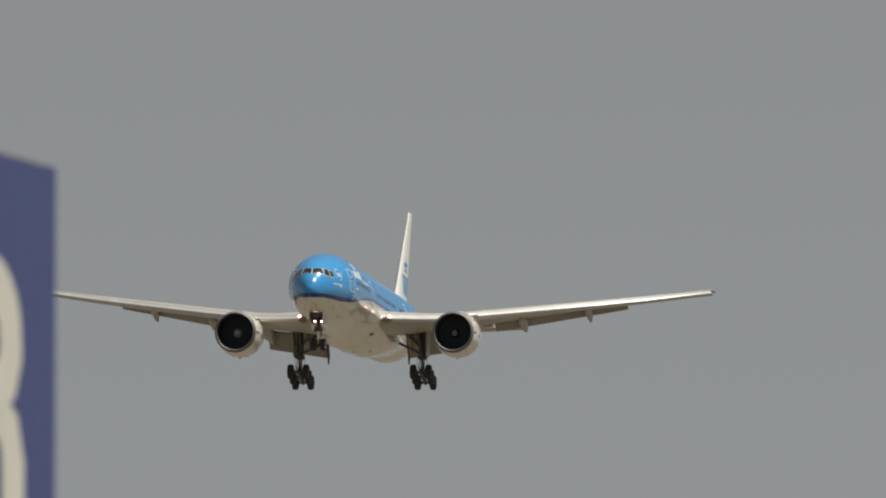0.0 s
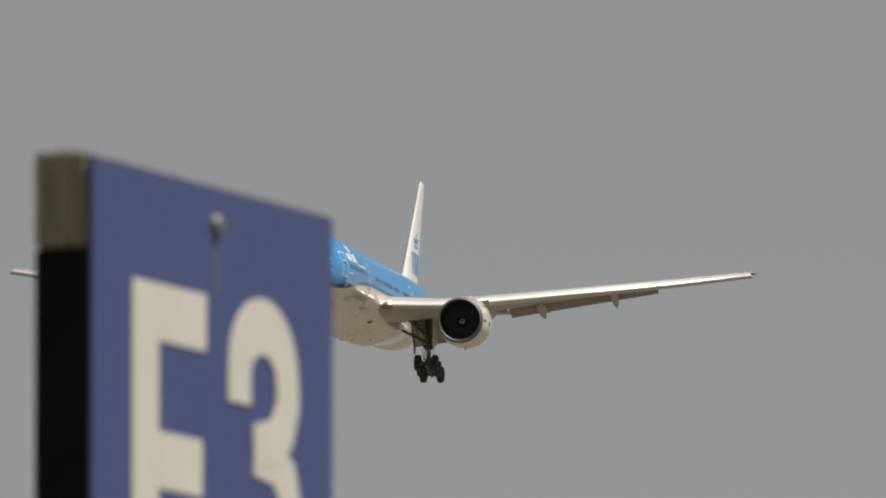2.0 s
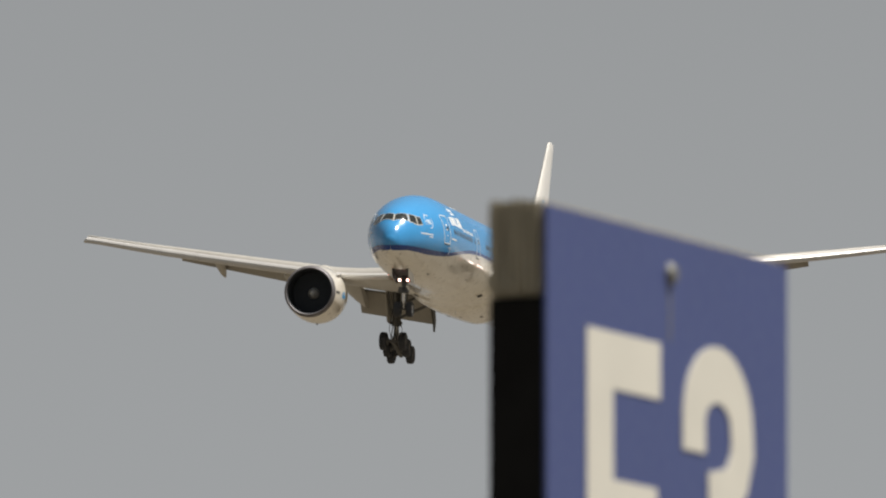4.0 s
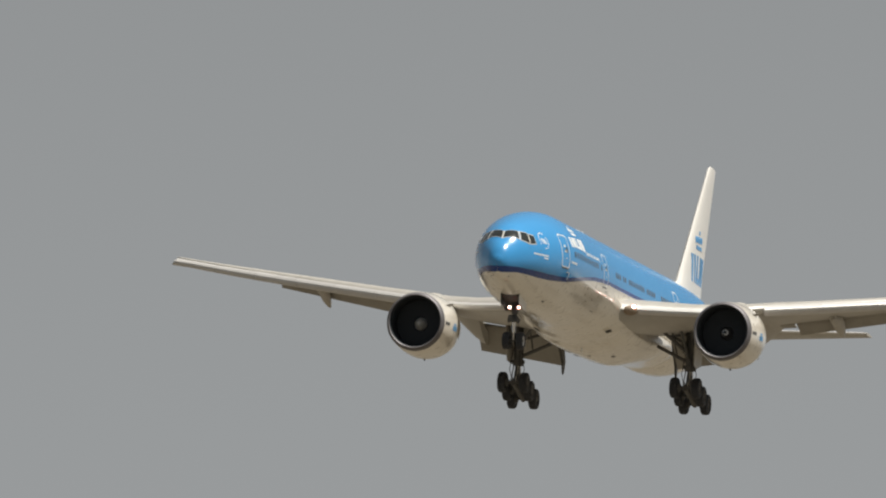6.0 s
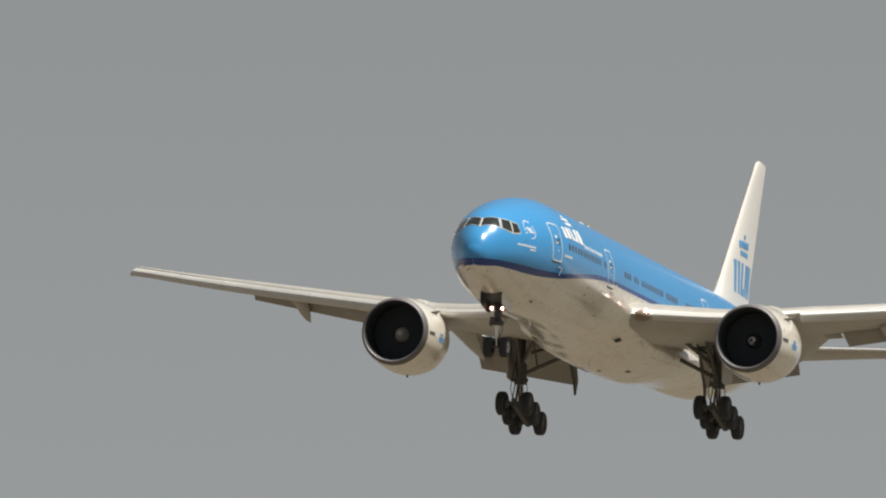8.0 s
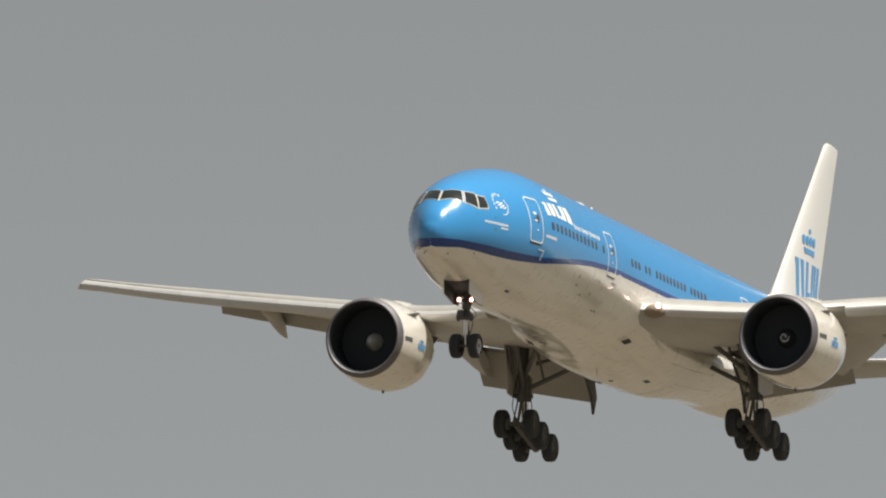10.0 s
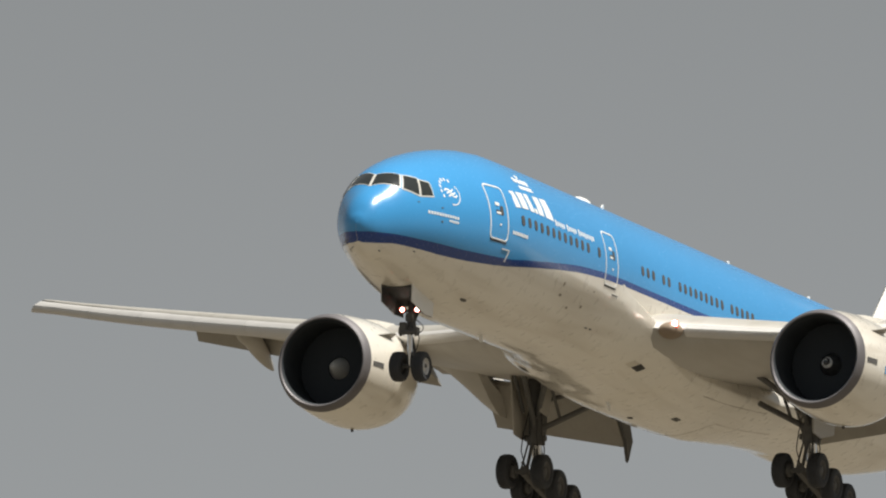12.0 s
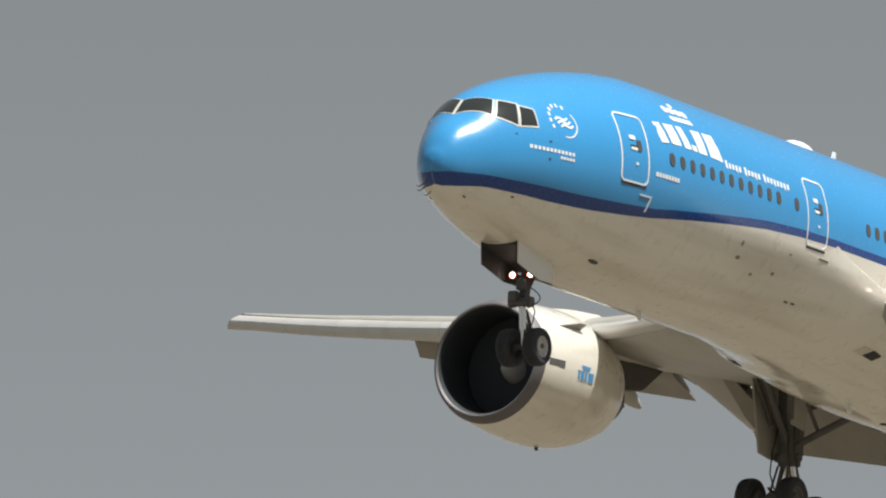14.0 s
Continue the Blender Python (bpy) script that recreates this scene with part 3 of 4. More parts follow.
def build_wing(side):
    bm = bmesh.new()
    rings = []
    for y in SPANS:
        r = foil(y, side)
        if y > 30:
            mid = (te_x(y) + le_x(y)) / 2
            k = 0.93 if y < 30.4 else 0.72
            zc = glide(y, LE_Z)[0] + glide(y, RAISE)[0]
            r = [(q[0], mid + (q[1] - mid) * k, zc + (q[2] - zc) * k) for q in r]
        rings.append(r)
    loft(bm, rings)
    wing = part("wing", bm, WING, aircraft, "grey swept wing with slats and flaps extended")

    # leading-edge slats, drooped forward of the wing with a slot behind
    def slat(y0, y1, n=8):
        b = bmesh.new()
        rr = []
        for i in range(n + 1):
            y = y0 + (y1 - y0) * i / n
            ch = (te_x(y) - le_x(y))
            s = max(0.72, min(0.17 * ch, 1.2))
            k = max(0.0, min(1.0, (y - 12.0) / 12.0))
            h = glide(y, [(4.0, 0.56), (9.0, 0.60), (12.0, 0.80), (20.0, 0.68), (30.46, 0.48)])[0]
            x, z = le_x(y) - 0.22 * k, glide(y, LE_Z)[0] - 0.05 - 0.07 * k
            pr = [(0.02, -0.06), (-0.14, 0.10), (-0.21, 0.28), (-0.21, 0.42), (-0.13, 0.54), (0.02, 0.70), (0.28, 0.87), (0.80 + 0.25 * k, 0.94), (0.80 + 0.25 * k, 0.88), (0.42, 0.74), (0.26, 0.4), (0.24, -0.02), (0.14, -0.07)]
            rake = 0.35 if y > 30.2 else 0.0
            rr.append([(side * (y + rake * (0.9 - v)), x + u * s, z + v * h) for u, v in pr])
        loft(b, rr)
        # added dark tube that imitates the shadow line of the slot
        c2 = bmesh.new()
        for i in range(n):
            a, d = [Vector(q[6]).lerp(Vector(q[7]), 0.15) + Vector((0, -0.004, 0.012)) for q in (rr[i], rr[i + 1])]
            tube(c2, a, d, 0.035, 0.035, 6)
        part("slat_slot_shade", c2, DARK, wing, "thin dark tube imitating the slot's shadow along the slat")
        return part("slat", b, SLAT, wing, "pale leading-edge slat, drooped")

    slat(4.25, 8.7, 5)
    for k in range(6):
        a = 11.2 + k * 3.17
        slat(a, a + (3.155 if k < 5 else 3.25), 3)

    # trailing-edge flaps: from the wing's rear edge down to a given rear edge
    def flap(name, y0, y1, end0, end1, n=5, label="", lead=0.45, bow=0.1, drop=0.10):
        b = bmesh.new()
        rr = []
        for i in range(n + 1):
            t = i / n
            y = y0 + (y1 - y0) * t
            ref = foil(y, side)
            a = Vector((0, te_x(y) - lead, ref[14][2] - drop))
            e = Vector((0, end0[0] + (end1[0] - end0[0]) * t, end0[1] + (end1[1] - end0[1]) * t))
            d = e - a
            up = Vector((0, -d.z, d.y))
            pr = [(0, 0), (0.05, 0.07), (0.25, bow + 0.02), (0.6, bow * 0.75), (1.0, 0.01), (1.0, -0.004), (0.6, bow * 0.15 - 0.03), (0.25, -0.05), (0.05, -0.04)]
            rr.append([(side * y, *(a + d * u + up * v).yz) for u, v in pr])
        loft(b, rr)
        return part(name, b, FLAP, wing, label)

    flap("flap", 3.75, 8.98, (35.7, -3.68), (35.6, -2.90), 6, "grey inboard flap fully lowered", 0.5, 0.16)
    flap("flaperon", 9.7, 11.35, (35.3, -1.00), (35.6, -0.82), 3, "slightly drooped flaperon behind the engine", 0.45, 0.1, 0.0)
    flap("flap", 11.55, 23.05, (36.05, -1.24), (38.95, 1.05), 8, "grey outboard flap lowered", 0.5, 0.1, 0.0)
    flap("aileron", 23.2, 29.4, (39.35, 1.92), (41.25, 2.92), 4, "", 0.25, 0.06, 0.0)

    # spoiler panels seen along the rear top edge
    for k in range(4):
        y0 = 13.2 + k * 2.4
        b = bmesh.new()
        q = []
        for y in (y0, y0 + 2.3):
            r = foil(y, side)
            q.append((Vector(r[11]) + Vector((0, 0, 0.02)), Vector(r[13]) + Vector((0, 0, 0.03))))
        slab(b, [q[0][0], q[1][0], q[1][1], q[0][1]], 0.03)
        part("spoiler", b, WING, wing)

    # flap-track fairings: long canoe pods with a drooped tail
    for y, ln, r, tip in ((14.1, 3.9, 0.46, -1.15), (19.75, 3.5, 0.40, -0.12)):
        b = bmesh.new()
        xs = te_x(y) - 2.7
        zs = foil(y, side)[18][2]
        rr = []
        for i in range(13):
            t = i / 12
            k = math.sin(math.pi * min(0.985, 0.04 + t * 0.95)) ** 0.55 * (1 - 0.35 * t)
            xx = xs + ln * t
            zz = zs - 0.10 + (tip - zs + 0.10) * max(0, t - 0.35) / 0.65
            rr.append([(side * (y + r * k * math.cos(a)), xx, zz + 1.25 * r * k * math.sin(a)) for a in [2 * math.pi * j / 14 for j in range(14)]])
        loft(b, rr)
        part("flap_track_fairing", b, WING, wing, "pointed flap-track fairing, tail drooped")
    # curved fairing that closes the flap's outer end
    b = bmesh.new()
    rr = []
    z1 = foil(10.0, side)[14][2]
    pts = [(11.5, -0.15), (11.1, -0.42), (10.6, -0.83), (10.15, -1.26), (9.7, -1.70), (9.2, -2.13), (8.75, -2.46), (8.45, -2.62), (8.3, -1.9), (8.9, -1.0), (10.0, -0.6)]
    for x, k in ((31.6, 0.12), (32.6, 0.45), (33.6, 0.80), (34.5, 1.0), (35.2, 1.0), (35.6, 0.94)):
        rr.append([(side * y, x, z1 + 0.1 + (z - z1 - 0.1) * k) for y, z in pts])
    loft(b, rr)
    part("flap_fairing", b, WING, wing, "curved grey fairing at the flap's outer end")
    # inboard fairing blade at the flap's inner end
    b = bmesh.new()
    slab(b, [(side * 3.66, 34.0, -1.6), (side * 3.66, 35.4, -2.2), (side * 3.66, 36.1, -3.4), (side * 3.66, 35.75, -4.28), (side * 3.66, 35.4, -3.4), (side * 3.66, 34.5, -2.6)], 0.14, 0.03)
    part("flap_end_plate", b, GEAR, wing, "dark blade at the flap's inner end")
    # rounded glove where the leading edge meets the fairing, with its landing light
    b = bmesh.new()
    rr = []
    for t in [i / 16 for i in range(17)]:
        k = math.sin(math.pi * min(1.0, 0.015 + t * 0.62)) ** 1.0
        rr.append([(side * (2.18 + 1.60 * t * t + 0.40 * k * math.cos(a)), 18.3 + 5.5 * t, -1.62 + 0.26 * t + (0.45 if math.sin(a) > 0 else 0.62) * k * math.sin(a)) for a in [2 * math.pi * j / 24 for j in range(24)]])
    loft(b, rr)
    glove = part("wing_root_glove", b, FAIR, wing, "rounded cream wing-root glove")
    b = bmesh.new()
    bmesh.ops.create_uvsphere(b, u_segments=14, v_segments=8, radius=0.12, matrix=pose(side * 4.05, 20.93, -1.33))
    part("landing_light", b, LIGHT_W, glove, "lit white wing-root landing light")
    # added emissive ring, the red flare around the wing-root light
    b = bmesh.new()
    revolve(b, [(-0.02, 0.10), (-0.04, 0.15), (0.03, 0.16), (0.04, 0.10)], (side * 4.05, 20.90, -1.36), 18)
    part("flare_ring", b, LIGHT_R, glove, "added red emissive ring imitating the light's flare")
    b = bmesh.new()
    bmesh.ops.create_uvsphere(b, u_segments=16, v_segments=10, radius=0.3, matrix=pose(side * 3.78, 21.20, -1.56) @ Matrix.Diagonal((1.5, 1.7, 1.05, 1)))
    part("light_housing", b, TAN, glove, "rounded light housing, shade put into its tan colour")
    # tip light
    b = bmesh.new()
    tube(b, (side * 30.2, le_x(30.2) + 0.2, 2.86), (side * 30.5, le_x(30.4) + 1.0, 2.90), 0.06, 0.04, 8)
    part("wingtip_light", b, DARK, wing)
    b = bmesh.new()
    tube(b, (side * 30.3, te_x(30.3) - 0.3, 2.86), (side * 30.62, te_x(30.3) + 0.35, 2.9), 0.05, 0.03, 8)
    part("static_wick", b, DARK, wing)
    return wing


wings = [build_wing(s) for s in (1, -1)]

# ---- tail ----


def thin_foil(le, te, n=10, t=0.1, axis="x"):
    """A symmetric section from a leading to a trailing point, thick along axis."""
    le, te = Vector(le), Vector(te)
    ch = (te - le).length
    k = Vector((1, 0, 0)) if axis == "x" else Vector((0, 0, 1))
    a, b = [], []
    for i in range(n + 1):
        c = (1 - math.cos(math.pi * i / n)) / 2
        yt = 5 * t * (0.2969 * math.sqrt(c) - 0.126 * c - 0.3516 * c * c + 0.2843 * c ** 3 - 0.1036 * c ** 4)
        p = le + (te - le) * c
        a.append(p + k * yt * ch)
        b.append(p - k * yt * ch)
    return a + b[::-1][1:-1]


def build_tail():
    bm = bmesh.new()
    rows = [((0, 48.0, 2.7), (0, 58.3, 2.4)), ((0, 49.3, 3.15), (0, 58.35, 3.0)), ((0, 50.9, 3.5), (0, 58.45, 3.6))]
    for i in range(1, 9):
        t = i / 8
        rows.append(((0, 50.9 + (58.55 - 50.9) * t, 3.5 + 8.25 * t), (0, 58.15 + 2.65 * t, 3.6 + 8.12 * t)))
    rows.append(((0, 59.0, 11.9), (0, 60.75, 11.82)))
    loft(bm, [thin_foil(a, b, t=0.095) for a, b in rows])
    fin = part("tail_fin", bm, FIN, aircraft, "tall cream tail fin with blue marks")

    def fin_plate(shapes, name, label):
        shapes = [[(53.75 + (y - 54.1) * 0.93, z if z < 6.0 else 6.0 + (z - 6.0) * 0.72) for y, z in sh] for sh in shapes]
        for side in (1, -1):
            b = bmesh.new()
            for s in shapes:
                ptop, pbot = [], []
                for y, z in s:
                    t = max(0, (z - 3.5) / 8.25)
                    lx = 50.9 + 7.65 * t
                    tx = 58.15 + 2.65 * t
                    c = min(0.99, max(0.01, (y - lx) / (tx - lx)))
                    yt = 5 * 0.095 * (0.2969 * math.sqrt(c) - 0.126 * c - 0.3516 * c * c + 0.2843 * c ** 3 - 0.1036 * c ** 4) * (tx - lx)
                    ptop.append(b.verts.new((side * (yt + 0.03), y, z)))
                    pbot.append(b.verts.new((side * (yt - 0.05), y, z)))
                b.faces.new(ptop)
                for i in range(len(s)):
                    j = (i + 1) % len(s)
                    b.faces.new((ptop[i], pbot[i], pbot[j], ptop[j]))
            part(name, b, MARK_BLUE, fin, label)

    bars = [(54.1, 54.62, 54.2, 54.7), (54.95, 55.45, 55.3, 55.75), (56.0, 56.4, 56.1, 56.5), (57.2, 57.55, 57.25, 57.6), (57.75, 58.05, 57.9, 58.2), (58.4, 58.8, 58.4, 58.75)]
    fin_plate([[(a, 5.7), (b, 5.7), (d, 3.9), (c, 3.9)] for a, b, c, d in bars] + [[(56.5, 4.3), (57.0, 4.3), (57.0, 3.9), (56.5, 3.9)]], "fin_mark", "blue block-shaped airline mark")
    fin_plate([[(55.5, 6.5), (57.5, 6.5), (57.5, 6.15), (55.6, 6.15)]] + [rounded(55.25 + 0.62 * i, 55.72 + 0.62 * i, 6.7 + 0.02 * i, 7.3 + 0.02 * i, 0.2, 4) for i in range(4)]
              + [rounded(56.35, 56.7, 7.5, 7.85, 0.14, 4)], "fin_crown", "blue crown-shaped mark")
    for side in (1, -1):
        bm = bmesh.new()
        rr = []
        for i in range(9):
            t = i / 8
            y = 0.6 + 10.15 * t
            lx = 53.6 + 6.3 * t
            rr.append(thin_foil((side * y, lx, 0.75 + 0.72 * t), (side * y, 60.2 + 1.75 * t, 0.7 + 0.70 * t), t=0.09, axis="z"))
        loft(bm, rr)
        st = part("tailplane", bm, WING, aircraft, "grey horizontal tailplane")
        bm = bmesh.new()
        rr = []
        for i in range(7):
            t = i / 6
            y = 1.6 + 9.0 * t
            lx = 53.6 + 6.3 * (y - 0.6) / 10.15
            zc = 0.75 + 0.72 * (y - 0.6) / 10.15
            rr.append([(side * y, lx - 0.03 + 0.14 * math.cos(a), zc + 0.10 * math.sin(a)) for a in [2 * math.pi * j / 10 for j in range(10)]])
        loft(bm, rr)
        part("leading_edge", bm, ALU, st, "bare metal leading edge")
    bm = bmesh.new()
    tube(bm, (0, 62.6, 1.7), (0, 63.2, 1.72), 0.22, 0.15, 16)
    part("exhaust_pipe", bm, EXHAUST, aircraft)
    return fin


tail_fin = build_tail()

# ---- engines ----
fans = []


def build_engine(side):
    c = (side * 9.8, 20.45, -2.72)
    bm = bmesh.new()
    revolve(bm, [(0.35, 1.86), (0.8, 1.93), (1.5, 2.0), (2.4, 2.06), (3.2, 2.07), (3.9, 2.01), (4.5, 1.90), (5.0, 1.76), (5.4, 1.62), (5.4, 1.56), (4.9, 1.6), (4.0, 1.65)], c, 72, 0.07)
    cowl = part("engine_cowl", bm, WHITE, aircraft, "cream engine cowl with a polished inlet")
    bm = bmesh.new()
    revolve(bm, [(0.36, 1.862), (0.12, 1.79), (0.02, 1.72), (0.0, 1.68), (0.02, 1.645), (0.06, 1.62)], c, 72, 0.07)
    part("inlet_lip", bm, LIP, cowl, "dull polished metal inlet lip")
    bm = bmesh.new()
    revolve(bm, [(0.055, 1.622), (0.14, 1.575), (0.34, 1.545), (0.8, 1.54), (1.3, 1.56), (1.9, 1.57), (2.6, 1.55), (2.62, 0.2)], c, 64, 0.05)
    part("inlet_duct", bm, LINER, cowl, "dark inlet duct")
    # fan: spinner with its blades, turning on its own origin
    bm = bmesh.new()
    prof = [(-0.62, 0.02), (-0.60, 0.07), (-0.52, 0.15), (-0.36, 0.25), (-0.1, 0.36), (0.15, 0.44), (0.3, 0.45)]
    revolve(bm, prof, (0, 0, 0), 32, 0, True)
    fan = part("fan_spinner", bm, SPIN if side == 1 else SPIN_PALE, aircraft, "dark engine fan with a conical spinner")
    fan.location = (c[0], 22.15, c[2])
    bm = bmesh.new()
    rings = []
    for i in range(6):
        t = i / 5
        r = 0.42 + 1.10 * t
        tw = radians(79 + 5 * t)
        da = 0.10 * math.sin(t * 3.1)
        ch = 0.42 + 0.26 * math.sin(t * 2.2)
        er, et = Vector((math.cos(da), 0, math.sin(da))), Vector((-math.sin(da), 0, math.cos(da)))
        w = et * math.sin(tw) + Vector((0, 1, 0)) * math.cos(tw)
        th = et * math.cos(tw) - Vector((0, 1, 0)) * math.sin(tw)
        rings.append([er * r + w * ch * 0.5, er * r + th * 0.025, er * r - w * ch * 0.5, er * r - th * 0.025])
    loft(bm, rings)
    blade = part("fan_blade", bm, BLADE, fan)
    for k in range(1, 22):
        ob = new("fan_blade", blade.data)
        ob.parent = fan
        ob.rotation_euler = (0, 2 * math.pi * k / 22, 0)
    if side == 1:
        bm = bmesh.new()
        rows = []
        for i in range(19):
            t = i / 18
            a = radians(-60 + 400 * t)
            r = 0.10 + 0.11 * t
            yy = interp(r, [(0.02, -0.62), (0.07, -0.60), (0.15, -0.52), (0.25, -0.36), (0.36, -0.1)]) - 0.012
            w = 0.014 + 0.030 * math.sin(math.pi * t)
            rows.append([((r + s * w) * math.cos(a), yy + (0.04 if q else 0.0) + s * w * 1.2, (r + s * w) * math.sin(a)) for s, q in ((-1, 0), (1, 0), (1, 1), (-1, 1))])
        loft(bm, rows)
        part("swirl", bm, MARK, fan, "white spinner swirl")
    fans.append((fan, side))
    # core nozzle and plug
    bm = bmesh.new()
    revolve(bm, [(4.3, 1.12), (5.2, 1.10), (6.2, 0.92), (7.0, 0.72), (7.0, 0.66), (6.4, 0.7)], c, 40)
    part("core_nozzle", bm, EXHAUST, cowl, "burnt metal core nozzle")
    bm = bmesh.new()
    revolve(bm, [(6.2, 0.5), (7.0, 0.44), (7.8, 0.22), (8.2, 0.04)], c, 24, 0, True)
    part("exhaust_plug", bm, EXHAUST, cowl)
    # pylon
    bm = bmesh.new()
    rr = []
    for x, zt, zb, w in ((22.6, -0.86, -1.0, 0.06), (23.6, -0.62, -1.2, 0.24), (25.0, -0.42, -1.4, 0.30), (26.6, -0.30, -1.6, 0.32), (28.5, -0.6, -1.6, 0.28), (29.9, -0.8, -1.45, 0.18), (30.9, -0.95, -1.2, 0.05)):
        z0 = (zt + zb) / 2
        rr.append([(side * 9.8 + w * math.copysign(abs(math.cos(a)) ** 0.6, math.cos(a)), x, z0 + (zt - zb) / 2 * math.copysign(abs(math.sin(a)) ** 0.6, math.sin(a))) for a in [2 * math.pi * j / 16 for j in range(16)]])
    loft(bm, rr)
    part("pylon", bm, WHITE, cowl, "cream engine pylon")
    bm = bmesh.new()
    slab(bm, [(side * 9.8, 27.4, -1.45), (side * 9.8, 30.5, -1.35), (side * 9.8, 29.3, -2.15), (side * 9.8, 28.2, -2.3)], 0.6, 0.05)
    part("heat_shield", bm, GEAR, cowl, "dark heat shield under the pylon")
    # chines and side marks
    for s in (1, -1):
        a = radians(38)
        er = Vector((s * math.cos(a), 0, math.sin(a)))
        p0 = Vector(c) + Vector((0, 1.45, 0)) + er * 1.97
        # strake takes the darker flap paint to imitate its shaded underside
        bm = bmesh.new()
        slab(bm, [p0, p0 + Vector((0, 1.15, 0)) + er * 0.02, p0 + Vector((0, 1.2, 0)) + er * 0.36, p0 + Vector((0, 0.85, 0)) + er * 0.33], 0.04, 0.01)
        part("strake", bm, FLAP, cowl, "small vortex strake, its shade put into a darker paint")

        def cowl_plate(shapes, mat, name, label=""):
            b = bmesh.new()
            for sh in shapes:
                o, i2 = [], []
                for aft, ang in sh:
                    r = interp(aft, [(0.35, 1.86), (0.8, 1.93), (1.5, 2.0), (2.4, 2.06), (3.2, 2.07), (3.9, 2.01), (4.5, 1.90)])
                    an = radians(ang)
                    for lst, dr in ((o, 0.015), (i2, -0.03)):
                        rr_ = r + dr
                        lst.append(b.verts.new((c[0] + s * rr_ * math.cos(an), c[1] + aft + 0.07 * rr_ * math.sin(an), c[2] + rr_ * math.sin(an))))
                b.faces.new(o)
                for k in range(len(sh)):
                    j = (k + 1) % len(sh)
                    b.faces.new((o[k], i2[k], i2[j], o[j]))
            part(name, b, mat, cowl, label)

        cowl_plate([[(0.50, 3.0), (1.25, 3.0), (1.25, -3.0), (0.50, -3.0)]], GEAR, "cowl_vent", "dark oblong cowl vent")
        lg = [[(2.35, 4), (2.55, 4), (2.62, -9), (2.42, -9)], [(2.66, 4), (2.98, 4), (3.02, -9), (2.72, -9)], [(3.08, 4), (3.30, 4), (3.36, -9), (3.12, -9)], [(3.45, 4), (4.02, 4), (4.02, -9), (3.5, -9)]]
        lg += [[(2.8, 7.5), (3.5, 7.5), (3.5, 6), (2.8, 6)]] + [[(2.72 + 0.24 * k, 12), (2.9 + 0.24 * k, 12), (2.9 + 0.24 * k, 8.5), (2.72 + 0.24 * k, 8.5)] for k in range(4)]
        lg = [[(1.95 + (u - 2.35) * 0.5, (v + 2.5) * 0.6 - 5.0) for u, v in sh] for sh in lg]
        cowl_plate(lg, MARK_BLUE, "cowl_mark", "small blue block-shaped mark")
    bm = bmesh.new()
    tube(bm, (c[0], 23.6, -4.70), (c[0], 23.68, -4.86), 0.06, 0.05, 10)
    part("drain_mast", bm, DARK, cowl)
    return cowl


engines = [build_engine(s) for s in (1, -1)]

# ---- landing gear ----


def wheel(parent, x, y, z, r, w, hub, outer=0):
    bm = bmesh.new()
    prof = [(-w * 0.42, r * 0.56), (-w * 0.5, r * 0.68), (-w * 0.5, r * 0.84), (-w * 0.40, r * 0.955), (-w * 0.24, r * 0.995)]
    for g in (-0.16, 0.0, 0.16):
        prof += [(w * (g - 0.035), r), (w * (g - 0.02), r * 0.975), (w * (g + 0.02), r * 0.975), (w * (g + 0.035), r)]
    prof += [(w * 0.24, r * 0.995), (w * 0.40, r * 0.955), (w * 0.5, r * 0.84), (w * 0.5, r * 0.68), (w * 0.42, r * 0.56)]
    seg = 36
    rings = [[(x + a, y + q * math.cos(2 * math.pi * i / seg), z + q * math.sin(2 * math.pi * i / seg)) for i in range(seg)] for a, q in prof]
    loft(bm, rings, False)
    tyre = part("tyre", bm, TYRE, parent, "black aircraft tyre")
    for s in (1, -1):
        bm = bmesh.new()
        pr = [(w * 0.42, r * 0.565), (w * 0.36, r * 0.50), (w * 0.22, r * 0.46), (w * 0.16, r * 0.30), (w * 0.30, r * 0.26), (w * 0.36, r * 0.18), (w * 0.36, r * 0.03)]
        loft(bm, [[(x + s * a, y + q * math.cos(2 * math.pi * i / 24), z + q * math.sin(2 * math.pi * i / 24)) for i in range(24)] for a, q in pr], False)
        if outer in (0, s):
            part("hub", bm, hub, parent)
        else:
            part("brake_housing", bm, DARK, parent)
    return tyre


